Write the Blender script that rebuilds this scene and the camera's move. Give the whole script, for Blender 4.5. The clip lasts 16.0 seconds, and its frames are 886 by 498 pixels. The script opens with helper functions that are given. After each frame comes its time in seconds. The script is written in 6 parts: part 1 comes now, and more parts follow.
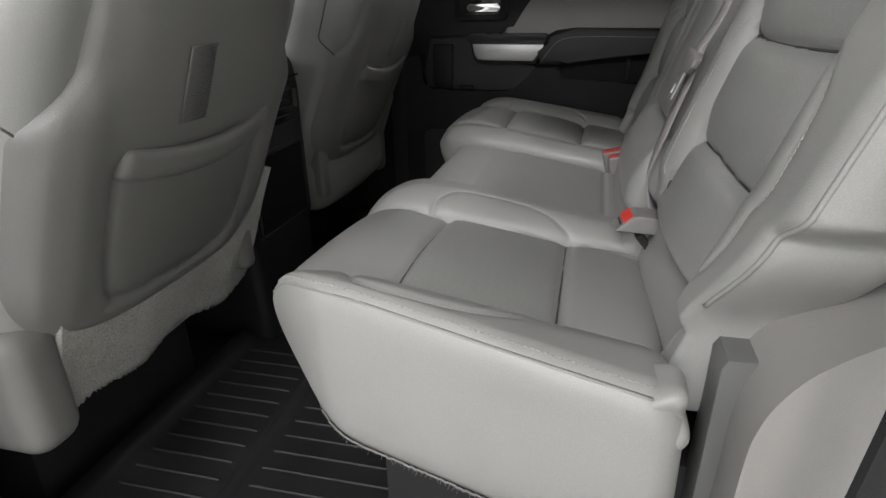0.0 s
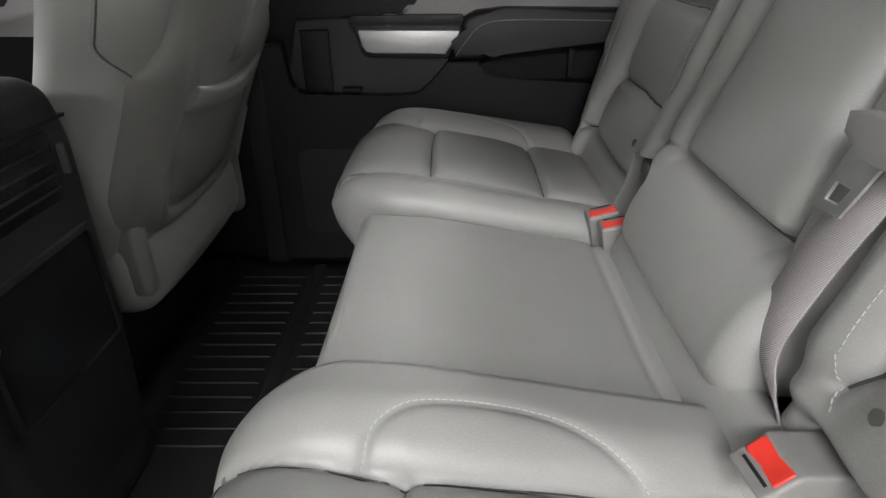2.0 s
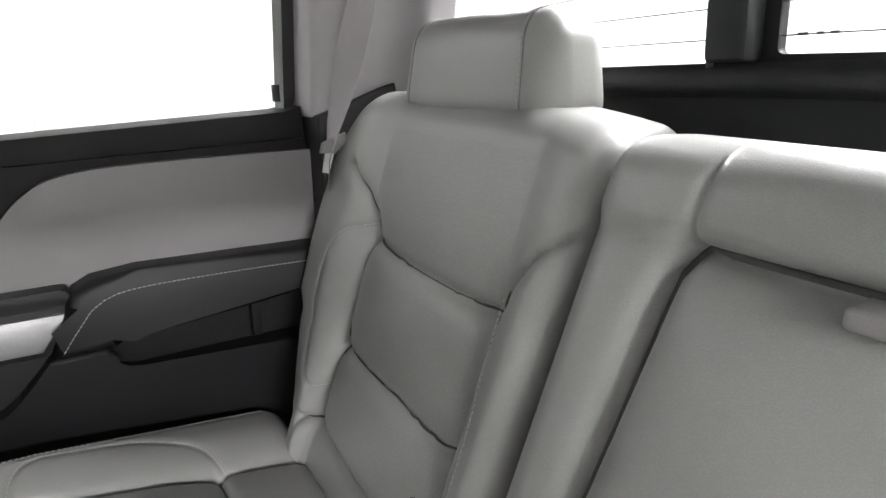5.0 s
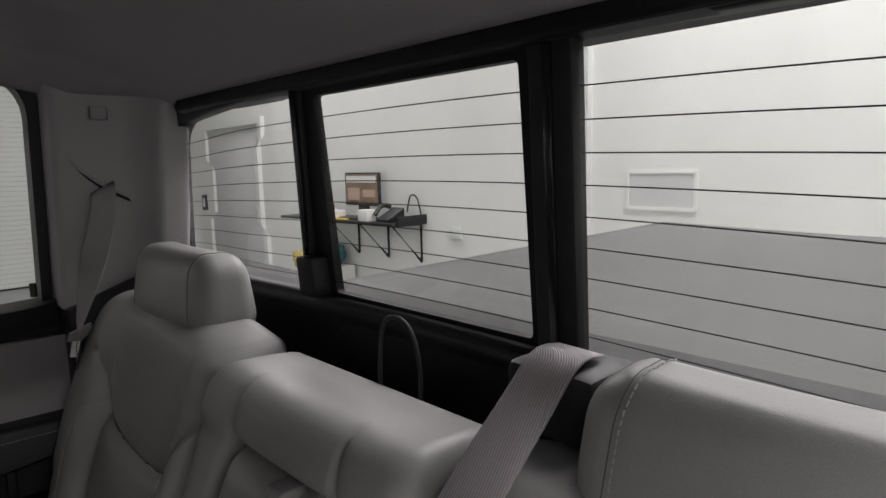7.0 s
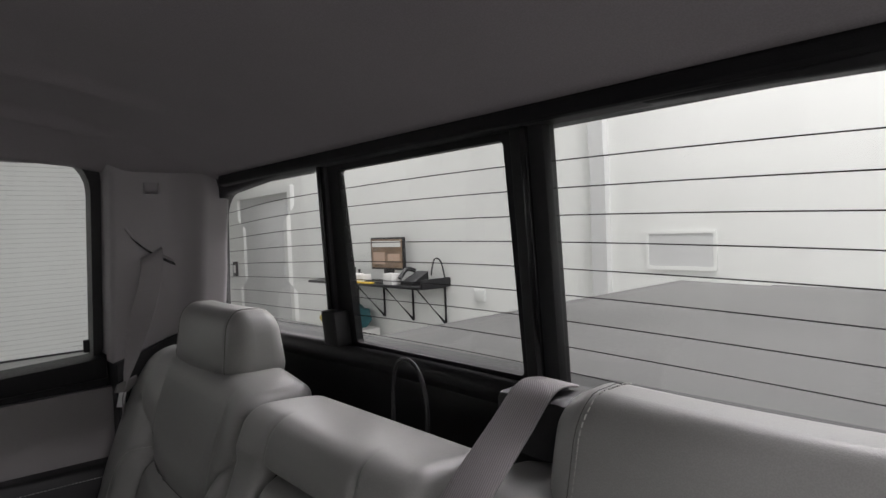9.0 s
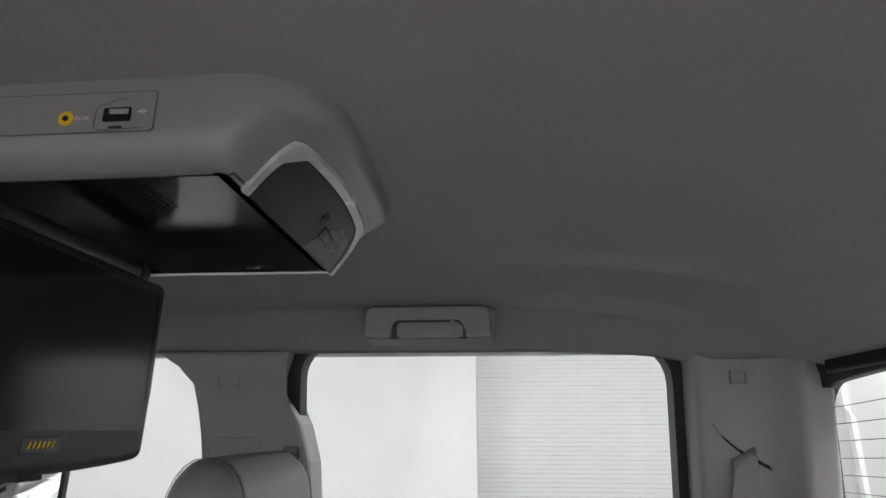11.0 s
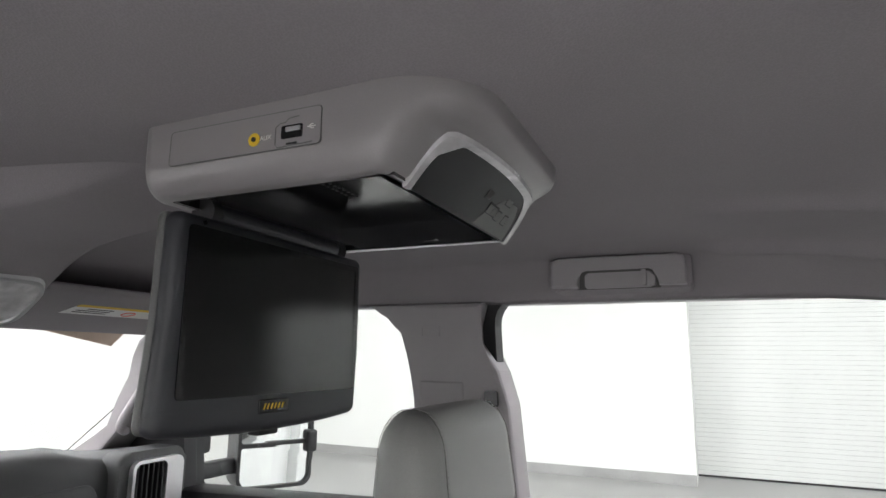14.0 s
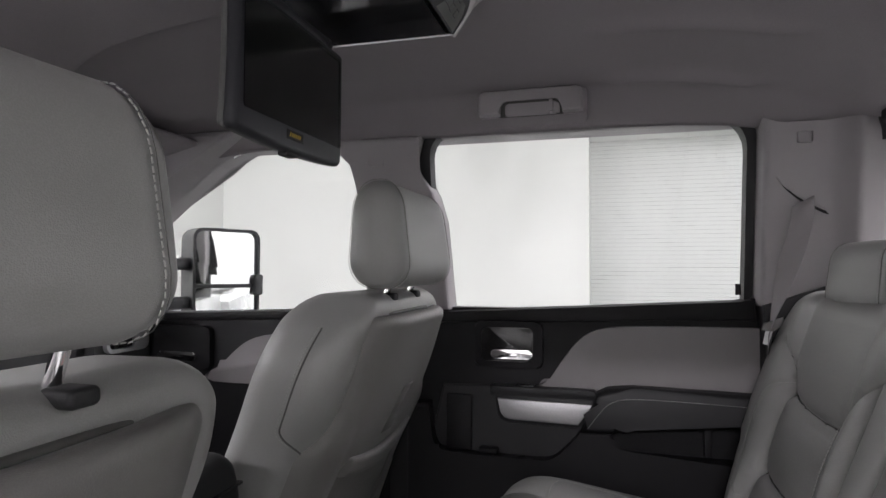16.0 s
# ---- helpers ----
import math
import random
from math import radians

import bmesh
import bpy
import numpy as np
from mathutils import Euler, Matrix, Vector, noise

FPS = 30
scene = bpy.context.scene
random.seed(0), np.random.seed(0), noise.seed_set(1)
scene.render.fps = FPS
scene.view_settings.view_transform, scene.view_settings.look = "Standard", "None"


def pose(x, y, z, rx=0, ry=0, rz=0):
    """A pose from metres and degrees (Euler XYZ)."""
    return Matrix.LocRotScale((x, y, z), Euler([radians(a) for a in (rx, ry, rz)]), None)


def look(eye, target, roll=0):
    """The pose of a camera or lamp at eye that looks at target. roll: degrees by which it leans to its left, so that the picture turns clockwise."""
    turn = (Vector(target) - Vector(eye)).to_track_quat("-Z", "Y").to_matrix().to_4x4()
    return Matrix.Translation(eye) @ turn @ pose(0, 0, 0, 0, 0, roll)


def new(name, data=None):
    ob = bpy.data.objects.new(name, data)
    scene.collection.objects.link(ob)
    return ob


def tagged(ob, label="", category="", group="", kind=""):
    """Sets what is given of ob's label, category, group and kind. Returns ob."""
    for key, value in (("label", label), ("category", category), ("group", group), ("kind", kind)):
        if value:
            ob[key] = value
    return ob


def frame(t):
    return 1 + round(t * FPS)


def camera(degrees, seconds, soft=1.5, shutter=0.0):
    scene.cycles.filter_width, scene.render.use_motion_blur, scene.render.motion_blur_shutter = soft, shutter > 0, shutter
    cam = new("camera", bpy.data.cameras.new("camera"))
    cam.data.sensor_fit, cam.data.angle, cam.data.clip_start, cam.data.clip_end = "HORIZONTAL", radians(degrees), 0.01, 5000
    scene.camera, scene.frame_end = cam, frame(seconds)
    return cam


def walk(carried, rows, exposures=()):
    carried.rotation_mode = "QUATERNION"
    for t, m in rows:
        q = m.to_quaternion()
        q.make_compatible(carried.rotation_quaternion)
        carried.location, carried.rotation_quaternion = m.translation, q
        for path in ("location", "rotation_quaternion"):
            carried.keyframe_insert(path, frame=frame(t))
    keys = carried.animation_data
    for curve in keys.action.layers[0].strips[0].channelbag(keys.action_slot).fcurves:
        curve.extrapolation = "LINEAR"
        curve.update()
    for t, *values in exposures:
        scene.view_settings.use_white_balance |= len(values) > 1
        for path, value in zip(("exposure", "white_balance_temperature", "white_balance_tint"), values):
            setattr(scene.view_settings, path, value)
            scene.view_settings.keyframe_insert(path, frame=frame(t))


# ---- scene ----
cam = camera(73.5, 16.0)
EXPOSURES = [(0, -0.5, 6500, 11), (0.5, 0.05, 6500, 11), (1.0, 0.05, 6500, 13), (1.5, 0.15, 6500, 12), (2.0, 0.20, 6500, 11), (2.5, 0.50, 6500, 8), (3.5, 0.82, 6600, 8), (4.5, 1.05, 6600, 10), (5.2, 1.08, 6350, 13), (6.2, -0.60, 6450, 15), (7.3, -1.2, 6550, 17), (8.2, -1.2, 6550, 17), (10.3, -0.52, 6300, 15), (11.0, -0.10, 6300, 14), (11.5, 0.32, 6300, 14), (15, 0.40, 6350, 14), (16, -0.02, 6350, 19)]
PATH = [
    (0, (-1.146, 0.181, 0.706), (0.638, 0.643, -0.07), -1.6),
    (0.5, (-1.071, 0.233, 0.687), (0.693, 0.611, -0.174), -1.8),
    (1, (-0.892, 0.252, 0.7), (0.872, 0.519, -0.205), -1.6),
    (1.5, (-0.745, 0.285, 0.723), (1.026, 0.446, -0.192), -1.2),
    (2, (-0.601, 0.351, 0.745), (1.172, 0.392, -0.179), -0.9),
    (2.5, (-0.385, 0.397, 0.776), (1.375, 0.232, -0.16), -1.1),
    (3, (-0.213, 0.383, 0.765), (1.52, 0.052, -0.177), -1.4),
    (3.5, (-0.09, 0.37, 0.735), (1.59, -0.163, -0.212), -1.2),
    (4, (-0.053, 0.339, 0.754), (1.572, -0.392, -0.154), -0.8),
    (4.5, (-0.068, 0.326, 0.778), (1.545, -0.563, -0.002), -0.5),
    (5, (-0.129, 0.308, 0.873), (1.485, -0.72, 0.289), -0.3),
    (5.2, (-0.164, 0.288, 0.921), (1.452, -0.777, 0.416), -0.3),
    (7.3, (-0.535, 0.232, 1.052), (0.841, -1.195, 0.785), -1.3),
    (8.2, (-0.59, 0.239, 1.045), (0.721, -1.256, 0.829), -1.3),
    (10.5, (-0.492, 0.368, 1.061), (1.405, 0.062, 1.617), -0.4),
    (11, (-0.436, 0.353, 1.062), (1.473, 0.502, 1.642), 0.1),
    (11.5, (-0.429, 0.366, 1.073), (1.464, 0.856, 1.489), 0.5),
    (12, (-0.434, 0.352, 1.087), (1.42, 0.996, 1.468), 0.5),
    (12.5, (-0.431, 0.332, 1.091), (1.397, 1.051, 1.47), 0.5),
    (13, (-0.429, 0.318, 1.093), (1.388, 1.063, 1.474), 0.4),
    (13.5, (-0.43, 0.308, 1.092), (1.376, 1.082, 1.468), 0.4),
    (14, (-0.439, 0.326, 1.093), (1.359, 1.122, 1.456), 0.7),
    (14.5, (-0.44, 0.312, 1.081), (1.355, 1.116, 1.442), 0.6),
    (15, (-0.454, 0.292, 1.067), (1.341, 1.089, 1.444), -0.0),
    (15.5, (-0.526, 0.281, 1.01), (1.273, 1.075, 1.377), 0.1),
    (15.7, (-0.581, 0.291, 0.961), (1.243, 1.039, 1.299), 0.3),
    (15.8, (-0.613, 0.297, 0.933), (1.244, 0.99, 1.203), 0.4),
    (15.9, (-0.643, 0.3, 0.904), (1.251, 0.919, 1.08), 0.2),
    (16, (-0.67, 0.304, 0.883), (1.256, 0.836, 0.949), 0.1),
]
walk(cam, [(t, look(eye, target, roll)) for t, eye, target, roll in PATH], EXPOSURES)


# ---- light ----
world = bpy.data.worlds.new("world")
scene.world = world
world.use_nodes = True
world.node_tree.nodes["Background"].inputs[0].default_value = (0.9, 0.95, 1.0, 1)
world.node_tree.nodes["Background"].inputs[1].default_value = 0.05


# an unseen area light, added overhead and facing down
def added_light(x, y, z, sx, sy, watts, colour=(1.0, 0.983, 0.985)):
    data = bpy.data.lights.new("added_area_light", "AREA")
    data.shape, data.size, data.size_y, data.energy, data.color = "RECTANGLE", sx, sy, watts, colour
    ob = new("added_area_light", data)
    ob.matrix_world = pose(x, y, z)
    return ob


# added lights, their places and watts tuned to brighten cab and walls
for lx, ly, w in ((3.2, 1.0, 14), (5.8, -3.2, 225), (0.2, -3.1, 330), (-4.9, 0.9, 430), (-9.4, 0.9, 650), (0.4, 6.3, 470), (6.6, 6.3, 70), (-6.0, 6.2, 430)):
    added_light(lx, ly, 4.1, *((3.2, 0.8) if ly < -2 else (0.8, 3.2)), w)


# ---- materials ----
def material(name, colour, rough=0.5, metal=0.0, grain=0.0, grain_size=600.0, bump=0.0, stain=0.0, stain_size=6.0, spec=0.5, coat=0.0, pattern="noise"):
    """A surface with a fine grain (colour and relief) and larger stains."""
    m = bpy.data.materials.new(name)
    m.use_nodes = True
    nt = m.node_tree
    n, l = nt.nodes, nt.links
    b = n["Principled BSDF"]
    b.inputs["Roughness"].default_value = rough
    b.inputs["Metallic"].default_value = metal
    b.inputs["Specular IOR Level"].default_value = spec
    b.inputs["Coat Weight"].default_value = coat
    co = n.new("ShaderNodeTexCoord")
    base = n.new("ShaderNodeRGB")
    base.outputs[0].default_value = (*colour, 1)
    out = base.outputs[0]
    if stain:
        big = n.new("ShaderNodeTexNoise")
        big.inputs["Scale"].default_value, big.inputs["Detail"].default_value = stain_size, 4
        l.new(co.outputs["Object"], big.inputs["Vector"])
        ramp = n.new("ShaderNodeMapRange")
        ramp.inputs[1].default_value, ramp.inputs[2].default_value = 0.3, 0.7
        ramp.inputs[3].default_value, ramp.inputs[4].default_value = 1 - stain, 1 + stain
        l.new(big.outputs[0], ramp.inputs[0])
        mix = n.new("ShaderNodeVectorMath")
        mix.operation = "SCALE"
        l.new(out, mix.inputs[0])
        l.new(ramp.outputs[0], mix.inputs["Scale"])
        out = mix.outputs[0]
        rr = n.new("ShaderNodeMapRange")
        rr.inputs[1].default_value, rr.inputs[2].default_value = 0.3, 0.7
        rr.inputs[3].default_value, rr.inputs[4].default_value = max(0.02, rough - 0.06), min(1, rough + 0.06)
        l.new(big.outputs[0], rr.inputs[0])
        l.new(rr.outputs[0], b.inputs["Roughness"])
    if grain or bump:
        if pattern == "noise":
            fine = n.new("ShaderNodeTexNoise")
            fine.inputs["Scale"].default_value, fine.inputs["Detail"].default_value = grain_size, 2
        elif pattern == "cells":
            fine = n.new("ShaderNodeTexVoronoi")
            fine.inputs["Scale"].default_value = grain_size
        elif pattern == "dots":
            fine = n.new("ShaderNodeTexVoronoi")
            fine.inputs["Scale"].default_value, fine.inputs["Randomness"].default_value = grain_size, 0.7
        else:
            fine = n.new("ShaderNodeTexWave")
            fine.inputs["Scale"].default_value, fine.inputs["Distortion"].default_value = grain_size, 0.4
            fine.bands_direction = "DIAGONAL"
        l.new(co.outputs["Object"], fine.inputs["Vector"])
        if grain:
            ramp2 = n.new("ShaderNodeMapRange")
            ramp2.inputs[1].default_value, ramp2.inputs[2].default_value = 0.25, 0.75
            ramp2.inputs[3].default_value, ramp2.inputs[4].default_value = 1 - grain, 1 + grain
            l.new(fine.outputs[0], ramp2.inputs[0])
            mix2 = n.new("ShaderNodeVectorMath")
            mix2.operation = "SCALE"
            l.new(out, mix2.inputs[0])
            l.new(ramp2.outputs[0], mix2.inputs["Scale"])
            out = mix2.outputs[0]
        if bump:
            bp = n.new("ShaderNodeBump")
            bp.inputs["Strength"].default_value, bp.inputs["Distance"].default_value = bump, 0.0006
            l.new(fine.outputs[0], bp.inputs["Height"])
            l.new(bp.outputs[0], b.inputs["Normal"])
    l.new(out, b.inputs["Base Color"])
    return m


LEATHER = material("grey_leather", (0.285, 0.287, 0.276), 0.37, grain=0.05, grain_size=900, bump=0.2, stain=0.05, stain_size=7, pattern="cells", spec=0.5)
PERF = material("ribbed_leather", (0.272, 0.275, 0.264), 0.40, grain=0.05, grain_size=420, bump=0.25, stain=0.05, stain_size=7, pattern="dots", spec=0.5)
PANEL_GREY = material("grey_vinyl", (0.175, 0.172, 0.165), 0.42, grain=0.04, grain_size=800, bump=0.3, stain=0.04, pattern="cells")
DOORPAD = material("door_pad_vinyl", (0.25, 0.236, 0.24), 0.5, grain=0.04, grain_size=800, bump=0.3, stain=0.05, pattern="cells")
CARPET = material("light_carpet", (0.36, 0.355, 0.33), 0.95, grain=0.35, grain_size=420, bump=1.0, stain=0.12, stain_size=14)
THREAD = material("thread", (0.40, 0.40, 0.38), 0.7)
SEAM = material("seam_cord", (0.085, 0.085, 0.08), 0.6)
# the shade in sewn creases, put into a darker leather colour
CREASE_SHADE = material("crease_shade_leather", (0.06, 0.06, 0.057), 0.6)
BLACK = material("black_plastic", (0.015, 0.015, 0.0165), 0.5, grain=0.1, grain_size=900, bump=0.3, stain=0.1, pattern="cells", spec=0.4)
DARK = material("dark_door_plastic", (0.0125, 0.0122, 0.0134), 0.52, grain=0.1, grain_size=900, bump=0.35, stain=0.08, pattern="cells", spec=0.22)
GLOSSBLACK = material("gloss_black", (0.012, 0.012, 0.013), 0.2, stain=0.1)
RUBBER = material("black_rubber_mat", (0.016, 0.016, 0.0175), 0.6, grain=0.1, grain_size=300, bump=0.3, stain=0.35, stain_size=9)
FLOORCARPET = material("black_carpet", (0.012, 0.012, 0.013), 0.95, grain=0.3, grain_size=400, bump=1.0, stain=0.2)
SILVER = material("brushed_silver", (0.60, 0.60, 0.61), 0.46, metal=0.85, grain=0.05, grain_size=300, stain=0.05)
CHROME = material("chrome", (0.85, 0.85, 0.86), 0.08, metal=1.0)
STEEL = material("steel_tongue", (0.75, 0.76, 0.76), 0.38, metal=1.0, stain=0.08, stain_size=60)
WEB = material("grey_webbing", (0.32, 0.300, 0.306), 0.62, grain=0.2, grain_size=260, bump=0.6, pattern="wave")
RED = material("red_button", (0.75, 0.045, 0.03), 0.35, stain=0.08, stain_size=60)
BUCKLE = material("buckle_shell", (0.22, 0.215, 0.21), 0.5, grain=0.05, grain_size=900, bump=0.2, stain=0.06, stain_size=50)
HEADLINER = material("headliner_cloth", (0.290, 0.268, 0.280), 0.95, grain=0.045, grain_size=620, bump=0.3, stain=0.05, stain_size=5, pattern="cells")
DASH = material("dash_vinyl", (0.075, 0.077, 0.077), 0.8, grain=0.06, grain_size=800, bump=0.3, stain=0.05, pattern="cells", spec=0.2)
TAN = material("tan_paper", (0.5, 0.36, 0.28), 0.8, stain=0.05, stain_size=20)
TEAL = material("teal_plastic", (0.03, 0.14, 0.16), 0.5, stain=0.1, stain_size=20)
GREEN = material("green_plastic", (0.2, 0.5, 0.12), 0.4, stain=0.1, stain_size=20)
WOODTONE = material("picture_browns", (0.22, 0.15, 0.10), 0.5, stain=0.3, stain_size=14)
HINGE = material("dark_grey_hinge_plastic", (0.12, 0.122, 0.118), 0.5, grain=0.05, grain_size=800, bump=0.2, stain=0.05)
QUARTER = material("quarter_vinyl", (0.27, 0.264, 0.254), 0.45, grain=0.03, grain_size=900, bump=0.2, stain=0.04, pattern="cells")
PALEGREY = material("pale_grey_paint", (0.57, 0.578, 0.57), 0.5, stain=0.04, stain_size=1.5)
PILLAR = material("pillar_plastic", (0.33, 0.312, 0.318), 0.55, grain=0.03, grain_size=900, bump=0.2, stain=0.04, pattern="cells")
CONSOLE = material("console_plastic", (0.27, 0.255, 0.258), 0.33, grain=0.03, grain_size=900, bump=0.2, stain=0.04)
SCREENSHELL = material("screen_plastic", (0.028, 0.029, 0.034), 0.42, grain=0.08, grain_size=900, bump=0.2, stain=0.06)
RECESS = material("recess_plastic", (0.016, 0.016, 0.018), 0.16, spec=1.0)
CONTROL = material("control_panel_black", (0.009, 0.009, 0.010), 0.3, spec=0.15)
SCREEN = material("screen_glass", (0.012, 0.013, 0.0125), 0.18, stain=0.1, stain_size=3)
WALLWHITE = material("white_wall_paint", (0.72, 0.73, 0.705), 0.6, grain=0.02, grain_size=120, bump=0.1, stain=0.03, stain_size=1.2)
SHUTTER = material("white_shutter", (0.64, 0.655, 0.635), 0.45, stain=0.03, stain_size=1.5)
CONCRETE = material("grey_floor", (0.31, 0.31, 0.303), 0.35, grain=0.08, grain_size=60, stain=0.15, stain_size=1.3)
TONNEAU = material("black_vinyl_cover", (0.10, 0.099, 0.097), 0.55, grain=0.14, grain_size=90, bump=0.4, stain=0.24, stain_size=2.4)
PAPERWHITE = material("white_paper", (0.75, 0.74, 0.72), 0.6, stain=0.02)
BAGYELLOW = material("yellow_bag", (0.42, 0.33, 0.06), 0.5, stain=0.2, stain_size=20)
YELLOW = material("yellow_print", (0.75, 0.5, 0.03), 0.5, stain=0.04, stain_size=40)
BODY = material("white_car_paint", (0.78, 0.79, 0.79), 0.2, coat=0.5, stain=0.02)


def glass_material(name, tint=(1, 1, 1), rough=0.0):
    m = bpy.data.materials.new(name)
    m.use_nodes = True
    b = m.node_tree.nodes["Principled BSDF"]
    b.inputs["Base Color"].default_value = (*tint, 1)
    b.inputs["Roughness"].default_value = rough
    b.inputs["IOR"].default_value = 1.3
    b.inputs["Transmission Weight"].default_value = 1.0
    return m


GLASS = glass_material("window_glass", (0.97, 1.0, 0.98))
CLEAR = material("milky_lens", (0.62, 0.61, 0.62), 0.22, grain=0.15, grain_size=70, stain=0.2, stain_size=40)
MIRROR = material("mirror_glass", (0.85, 0.86, 0.86), 0.02, metal=1.0)


# ---- building tools ----
def thing(name, label, category, group="", kind="", at=(0, 0, 0)):
    ob = new(name)
    ob.location = at
    ob.empty_display_size = 0.05
    return tagged(ob, label, category, group, kind)


def part(name, bm, mat, parent=None, label="", smooth=True, zone=None):
    """One mesh under a thing or part; zone: a second material and a test of a face's middle for it."""
    me = bpy.data.meshes.new(name)
    bmesh.ops.recalc_face_normals(bm, faces=bm.faces)
    for f in bm.faces:
        f.smooth = smooth and len(f.verts) <= 4
        if zone and zone[1](*f.calc_center_median()):
            f.material_index = 1
    bm.to_mesh(me)
    bm.free()
    if smooth and len(me.polygons) < 400:
        me.set_sharp_from_angle(angle=radians(42))
    me.materials.append(mat)
    if zone:
        me.materials.append(zone[0])
    ob = new(name, me)
    if parent is not None:
        ob.parent = parent
        ob.location = [-c for c in parent.location] if parent.type == "EMPTY" else (0, 0, 0)
    if label:
        tagged(ob, label)
    return ob


def structure(name, bm, mat, label, category, smooth=False):
    return tagged(part(name, bm, mat, smooth=smooth), label, category, kind="structure")


def box(bm, lo, hi, bevel=0.0, seg=2):
    lo, hi = Vector(lo), Vector(hi)
    r = bmesh.ops.create_cube(bm, size=1)
    vs = r["verts"]
    for v in vs:
        v.co = Vector([(lo[i] + hi[i]) / 2 + v.co[i] * (hi[i] - lo[i]) for i in range(3)])
    if bevel:
        es = list({e for v in vs for e in v.link_edges})
        bmesh.ops.bevel(bm, geom=es, offset=bevel, segments=seg, affect="EDGES", profile=0.5)
    return bm


def spaced(n, lo, hi, r):
    """n + 1 stations from lo to hi, closer together within r of either end."""
    k = max(3, n // 6)
    a = np.linspace(0, 1, k + 1)[:-1]
    return np.concatenate([lo + r * a, np.linspace(lo + r, hi - r, n - 2 * k + 1), hi - r * a[::-1]])


def soft_box(lo, hi, r, n, shape=None, squash=(1, 1, 1)):
    """A closed box with edges rounded to r, n cells along x, y, z, every point then passed through shape(x, y, z)."""
    lo, hi = np.array(lo, float), np.array(hi, float)
    rr = np.minimum(np.array(squash) * r, (hi - lo) / 2 - 1e-4)
    st = [spaced(n[i], lo[i], hi[i], rr[i]) for i in range(3)]
    bm, seen = bmesh.new(), {}

    def vert(i, j, k):
        key = (i, j, k)
        if key not in seen:
            p = np.array([st[0][i], st[1][j], st[2][k]])
            c = np.clip(p, lo + rr, hi - rr)
            d = (p - c) / rr
            ln = np.linalg.norm(d)
            if ln > 1e-9:
                # the cube's skin onto the rounded skin
                m = np.abs(d).max()
                d = d / ln * m
            q = c + d * rr
            q = shape(*q) if shape else q
            seen[key] = bm.verts.new(q)
        return seen[key]

    nx, ny, nz = (len(s) - 1 for s in st)
    for k in (0, nz):
        for i in range(nx):
            for j in range(ny):
                bm.faces.new((vert(i, j, k), vert(i + 1, j, k), vert(i + 1, j + 1, k), vert(i, j + 1, k)))
    for j in (0, ny):
        for i in range(nx):
            for k in range(nz):
                bm.faces.new((vert(i, j, k), vert(i + 1, j, k), vert(i + 1, j, k + 1), vert(i, j, k + 1)))
    for i in (0, nx):
        for j in range(ny):
            for k in range(nz):
                bm.faces.new((vert(i, j, k), vert(i, j + 1, k), vert(i, j + 1, k + 1), vert(i, j, k + 1)))
    return bm


def sheet(fn, nu, nv, thick=None):
    """A grid sheet fn(u, v), u and v from 0 to 1; thick: an offset vector that gives it a back and edges."""
    bm = bmesh.new()
    g = [[bm.verts.new(fn(i / nu, j / nv)) for j in range(nv + 1)] for i in range(nu + 1)]
    for i in range(nu):
        for j in range(nv):
            bm.faces.new((g[i][j], g[i + 1][j], g[i + 1][j + 1], g[i][j + 1]))
    if thick is not None:
        t = Vector(thick)
        h = [[bm.verts.new(v.co + t) for v in row] for row in g]
        for i in range(nu):
            for j in range(nv):
                bm.faces.new((h[i][j], h[i][j + 1], h[i + 1][j + 1], h[i + 1][j]))
        for i in range(nu):
            bm.faces.new((g[i][0], h[i][0], h[i + 1][0], g[i + 1][0]))
            bm.faces.new((g[i][nv], g[i + 1][nv], h[i + 1][nv], h[i][nv]))
        for j in range(nv):
            bm.faces.new((g[0][j], g[0][j + 1], h[0][j + 1], h[0][j]))
            bm.faces.new((g[nu][j], h[nu][j], h[nu][j + 1], g[nu][j + 1]))
    return bm


def smooth_line(pts, n=8, closed=False):
    """Points of a Catmull-Rom curve through pts."""
    p = [Vector(q) for q in pts]
    out = []
    m = len(p)
    for i in range(m if closed else m - 1):
        if closed:
            a, b, c, d = p[i - 1], p[i], p[(i + 1) % m], p[(i + 2) % m]
        else:
            a, b, c, d = p[max(i - 1, 0)], p[i], p[i + 1], p[min(i + 2, m - 1)]
        for k in range(n):
            t = k / n
            out.append(0.5 * (2 * b + (c - a) * t + (2 * a - 5 * b + 4 * c - d) * t * t + (3 * b - a - 3 * c + d) * t ** 3))
    if not closed:
        out.append(p[-1])
    return out


